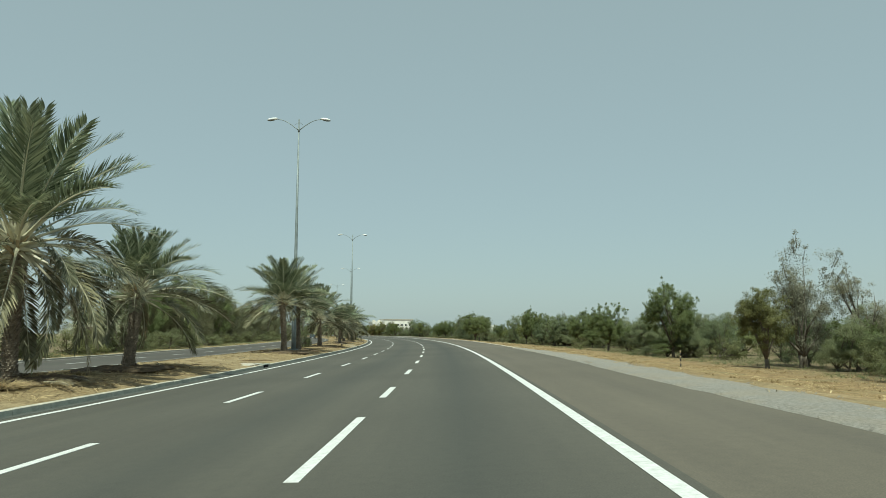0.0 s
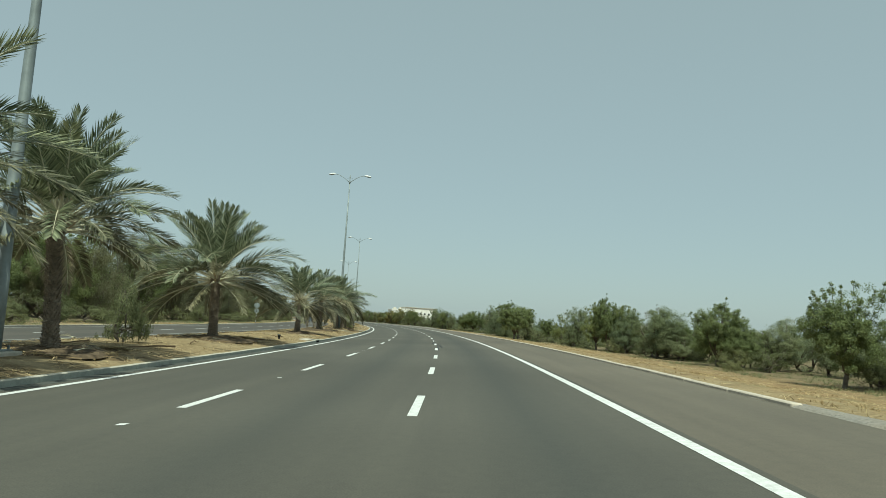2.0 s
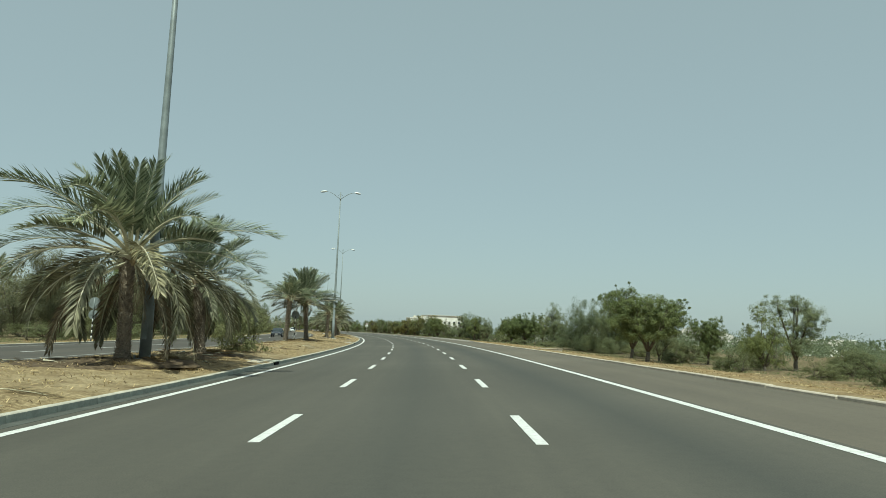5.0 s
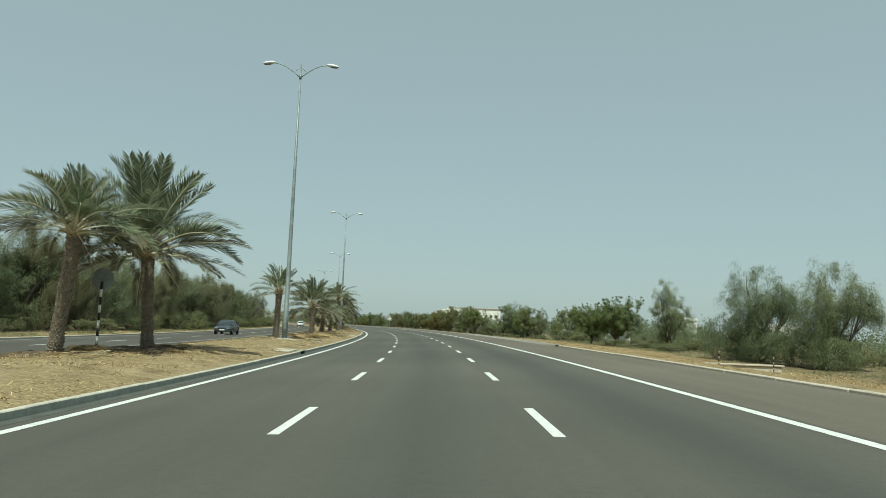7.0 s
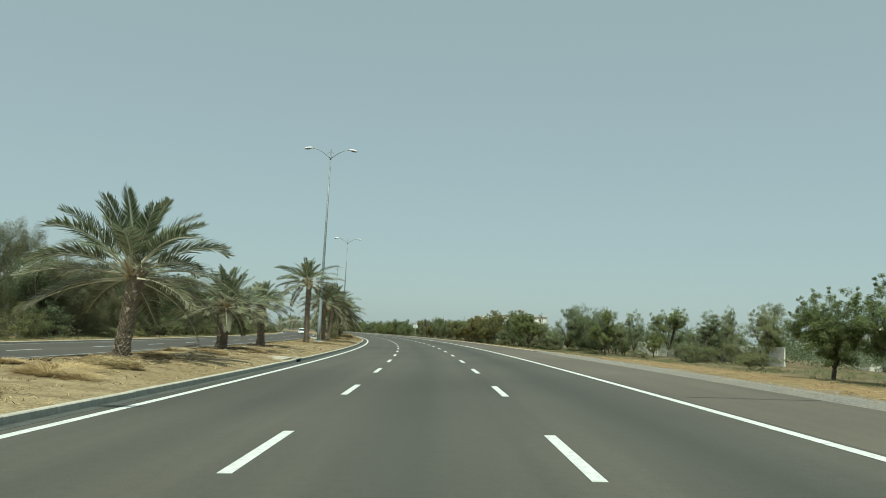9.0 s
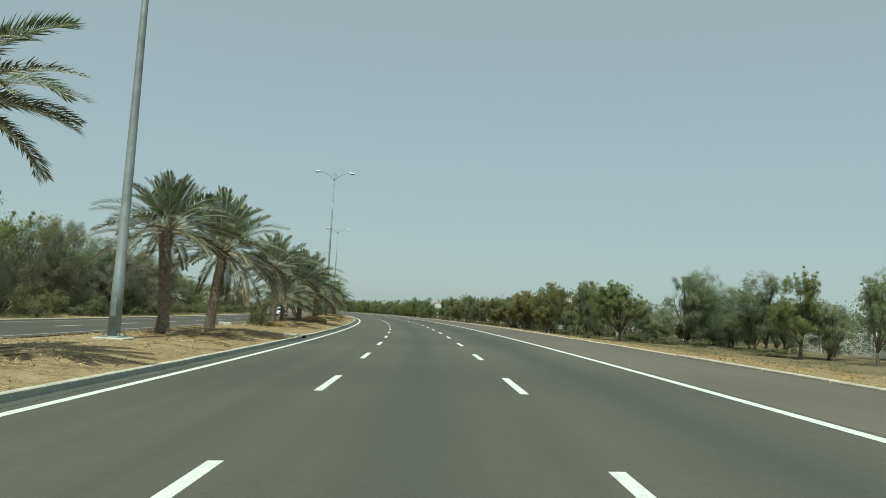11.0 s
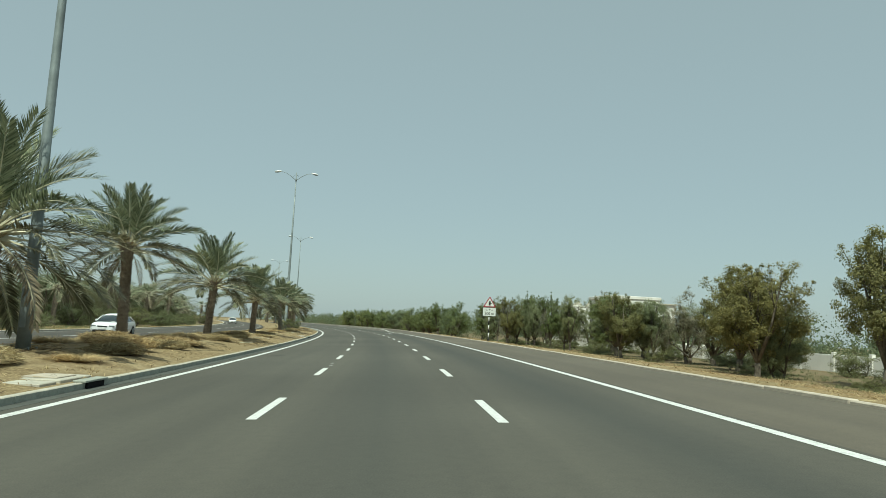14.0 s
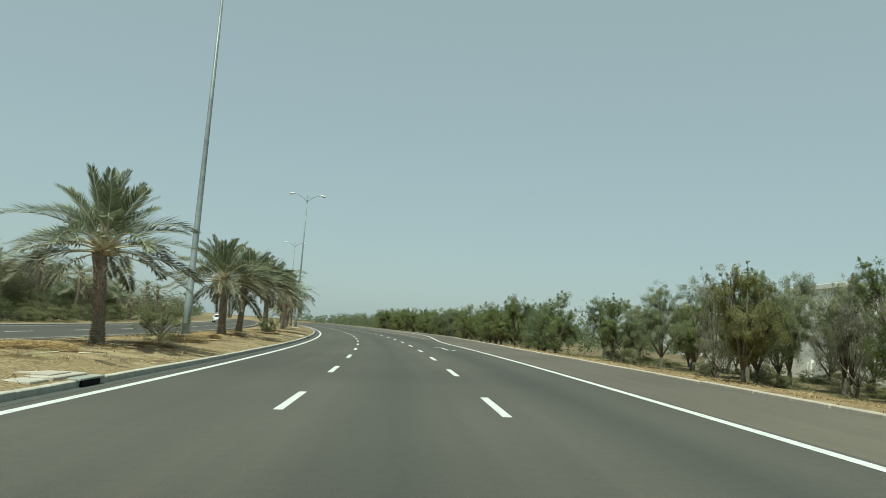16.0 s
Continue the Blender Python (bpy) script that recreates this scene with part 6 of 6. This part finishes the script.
# gravel on the outer verge at the start of the drive


def gravel_material():
    k = Nodes("grey_gravel", 0.92, 0.2)
    a, b, c = k.noise(18.0, 4, 0.7), k.noise(70.0, 3, 0.7), k.noise(0.8, 3, 0.6)
    col = k.ramp(a, (0.32, (0.195, 0.182, 0.160)), (0.66, (0.355, 0.335, 0.300)))
    col = k.mix(0.5, col, k.ramp(b, (0.35, (0.62, 0.61, 0.6)), (0.65, (1.25, 1.25, 1.24))), "MULTIPLY")
    col = k.mix(k.ramp(c, (0.45, (0, 0, 0)), (0.7, (0.4, 0.4, 0.4))), col, (0.33, 0.27, 0.19))
    k.colour(col).bump(k.math("ADD", a, b), 0.7, 0.03)
    return k.m


def gravel_bed(material, first, last, inside, outside, over=0.0):
    """A strip of fine grey gravel that thins out along the verge, with single stones on it. inside, outside: its two edges at s; over: how far it covers the edging."""
    ss = np.arange(first, last + 0.1, 1.0)
    rows, v, uv, f = 9, [], [], []
    for s in ss:
        inner, outer = inside(s) + 0.05 * noise.noise((s * 0.9, 0, 3)), outside(s) + 0.28 * noise.noise((s * 0.45, 0, 9))
        for j in range(rows):
            o = float(inner + (max(inner + 0.05, outer) - inner) * j / (rows - 1))
            x, y, _t = at(s, o)
            lift = (0.012 if j else -0.004) + 0.035 * math.sin(math.pi * min(1, j / (rows - 1))) + 0.015 * noise.noise((x * 3, y * 3, 0))
            base = max(float(ground(s, o)), road_z(o) + over * min(1.0, j / 2) if o < EDGE + 0.25 else -9)
            if EDGE + 0.2 < o < 9:
                base = max(base, bumpy(s, o))
            v.append((float(x), float(y), base + (lift if j < rows - 1 else -0.05)))
            uv.append((o, s))
    for i in range(len(ss) - 1):
        for j in range(rows - 1):
            q = i * rows + j
            f.append((q, q + 1, q + rows + 1, q + rows))
    tagged(new("gravel_strip", mesh_of("gravel_strip", v, f, material, uvs=uv, smooth=True)), "strip of fine grey gravel between shoulder and dry verge", "gravel", kind="structure")
    v, f = [], []
    for _ in range(int(110 * (last - first))):
        s = lrng.uniform(first, last)
        o = inside(s) + (outside(s) - inside(s)) * lrng.random()
        x, y, _t = at(s, o)
        z = max(bumpy(s, o), road_z(o) if o < EDGE + 0.25 else -9) + 0.02 + over
        r, a = 0.008 + 0.024 * lrng.random() ** 3, lrng.uniform(0, 6.28)
        q = len(v)
        for j in range(4):
            v.append((x + r * math.cos(a + j * 1.57), y + r * math.sin(a + j * 1.57), z - 0.01))
        v.append((x + r * 0.2, y, z + r * 0.8))
        f += [(q + j, q + (j + 1) % 4, q + 4) for j in range(4)]
    tagged(new("gravel", mesh_of("gravel", v, f, material)), "loose grey stones along the shoulder's edge", "gravel", kind="stuff")


GRAVEL = gravel_material()
gravel_bed(GRAVEL, -8, 66, lambda s: 6.40 + 0.30 * np.clip((s - 20) / 18, 0, 1), lambda s: 8.15 + 0.25 * np.clip((s - 25) / 12, 0, 1) - 1.55 * np.clip((s - 38) / 24, 0, 1))
gravel_bed(GRAVEL, 196, 252, lambda s: 6.55, lambda s: 6.75 + 0.95 * np.clip((s - 196) / 12, 0, 1) * np.clip((252 - s) / 14, 0, 1), 0.085)

# ---------------------------------------------------------------- lane dashes
P0, PERIOD, DASH = 10.1, 9.0, 3.0


def dash_line(o, first, last, name, label, z, width=0.15, period=PERIOD, start=P0, length=DASH):
    t = thing(name, label, "road marking", kind="structure")
    v = [(-width / 2, -length, 0), (width / 2, -length, 0), (width / 2, 0, 0), (-width / 2, 0, 0)]
    me = mesh_of(name + "_dash", v + [(x, y, -0.02) for x, y, _ in v], [(0, 1, 2, 3), (0, 4, 5, 1), (1, 5, 6, 2), (2, 6, 7, 3), (3, 7, 4, 0)], M["paint"])
    tilt = math.degrees(math.atan(BANK)) if o > -10 else 0.0
    for i in range(first, last):
        s = start + period * i
        x, y, th = at(s, o)
        ob = part("dash", me, None, t)
        ob.matrix_basis = pose(float(x), float(y), z + 0.006, 0, -tilt, math.degrees(float(th) - 0.5 * length * float(np.interp(s, SG, _k))))
    return t


# one dash was painted twice, the second time further on
paint_shape("lane_line_patch", [(-2.4, -0.075), (-2.4, 0.075), (0.0, 0.075), (0.0, -0.075)], 12.2, 0.0, "white lane dash repainted beyond its old end")
dash_line(LINE_B, -3, 62, "lane_line", "broken white lane line between the inner and the middle lane", road_z(LINE_B), 0.15, PERIOD, 10.28)
dash_line(LINE_C, -3, 62, "lane_line", "broken white lane line between the middle and the outer lane", road_z(LINE_C), 0.15, PERIOD, 9.94)
dash_line(3.6, 0, 24, "lane_line", "short faint dashes along the exit taper", road_z(3.6), 0.10, 3.0, 444.0, 1.2)
dash_line(-21.0, -3, 62, "lane_line", "broken white lane line of the opposite carriageway", -0.414, 0.13)

# ---------------------------------------------------------------- kerb stones
median_kerb = thing("median_kerb", "grey precast concrete kerb along the sandy median", "kerb", kind="structure")
STONE = 1.5
bm = block(0.15, STONE - 0.008, 0.30, 0.016, (-0.075, 0, -0.165))
stone = bpy.data.meshes.new("kerb_stone")
bm.to_mesh(stone)
bm.free()
stone.materials.append(M["kerb"])
stone.materials.append(M["concrete"])
for q in stone.polygons:
    q.material_index = 1 if q.normal.z > 0.6 else 0
krng = random.Random(8)
for i in range(296):
    s = -2 + i * STONE
    x, y, th = at(s, KERB)
    ob = part("kerb_stone", stone, None, median_kerb)
    ob.matrix_basis = pose(float(x), float(y), road_z(KERB) + krng.uniform(-0.006, 0.006), 0, krng.uniform(-0.5, 0.5), math.degrees(float(th)) + krng.uniform(-0.15, 0.15))
far_kerb = new("median_kerb_rest", ribbon("median_kerb_rest", 441.4, 640, 2.0, KERB - 0.20, KERB, road_z(KERB) + 0.135, road_z(KERB) + 0.135, M["kerb"], 0.3))
rest = new("verge_edging_rest", ribbon("verge_edging_rest", 458, 640, 2.0, EDGE + 2.0, EDGE + 2.25, road_z(EDGE + 2.2) + 0.07, road_z(EDGE + 2.2) + 0.07, M["edging"], 0.2))
tagged(rest, "far end of the low dusty edging along the exit", "kerb", kind="structure")
tagged(far_kerb, "far end of the grey concrete median kerb", "kerb", kind="structure")
edge = thing("verge_edging", "low dusty concrete edging between shoulder and verge", "kerb", kind="structure")
bm = block(0.22, 2.98, 0.20, 0.02, (0.11, 0, -0.13))
stone2 = bpy.data.meshes.new("edging_stone")
bm.to_mesh(stone2)
bm.free()
stone2.materials.append(M["edging"])
for i in range(134):
    s = 56 + i * 3.0
    x, y, th = at(s, EDGE + flare(s))
    ob = part("edging_stone", stone2, None, edge)
    ob.matrix_basis = pose(float(x), float(y), road_z(EDGE + flare(s)) + krng.uniform(-0.01, 0.01), 0, 0, math.degrees(float(th)) + krng.uniform(-0.2, 0.2))
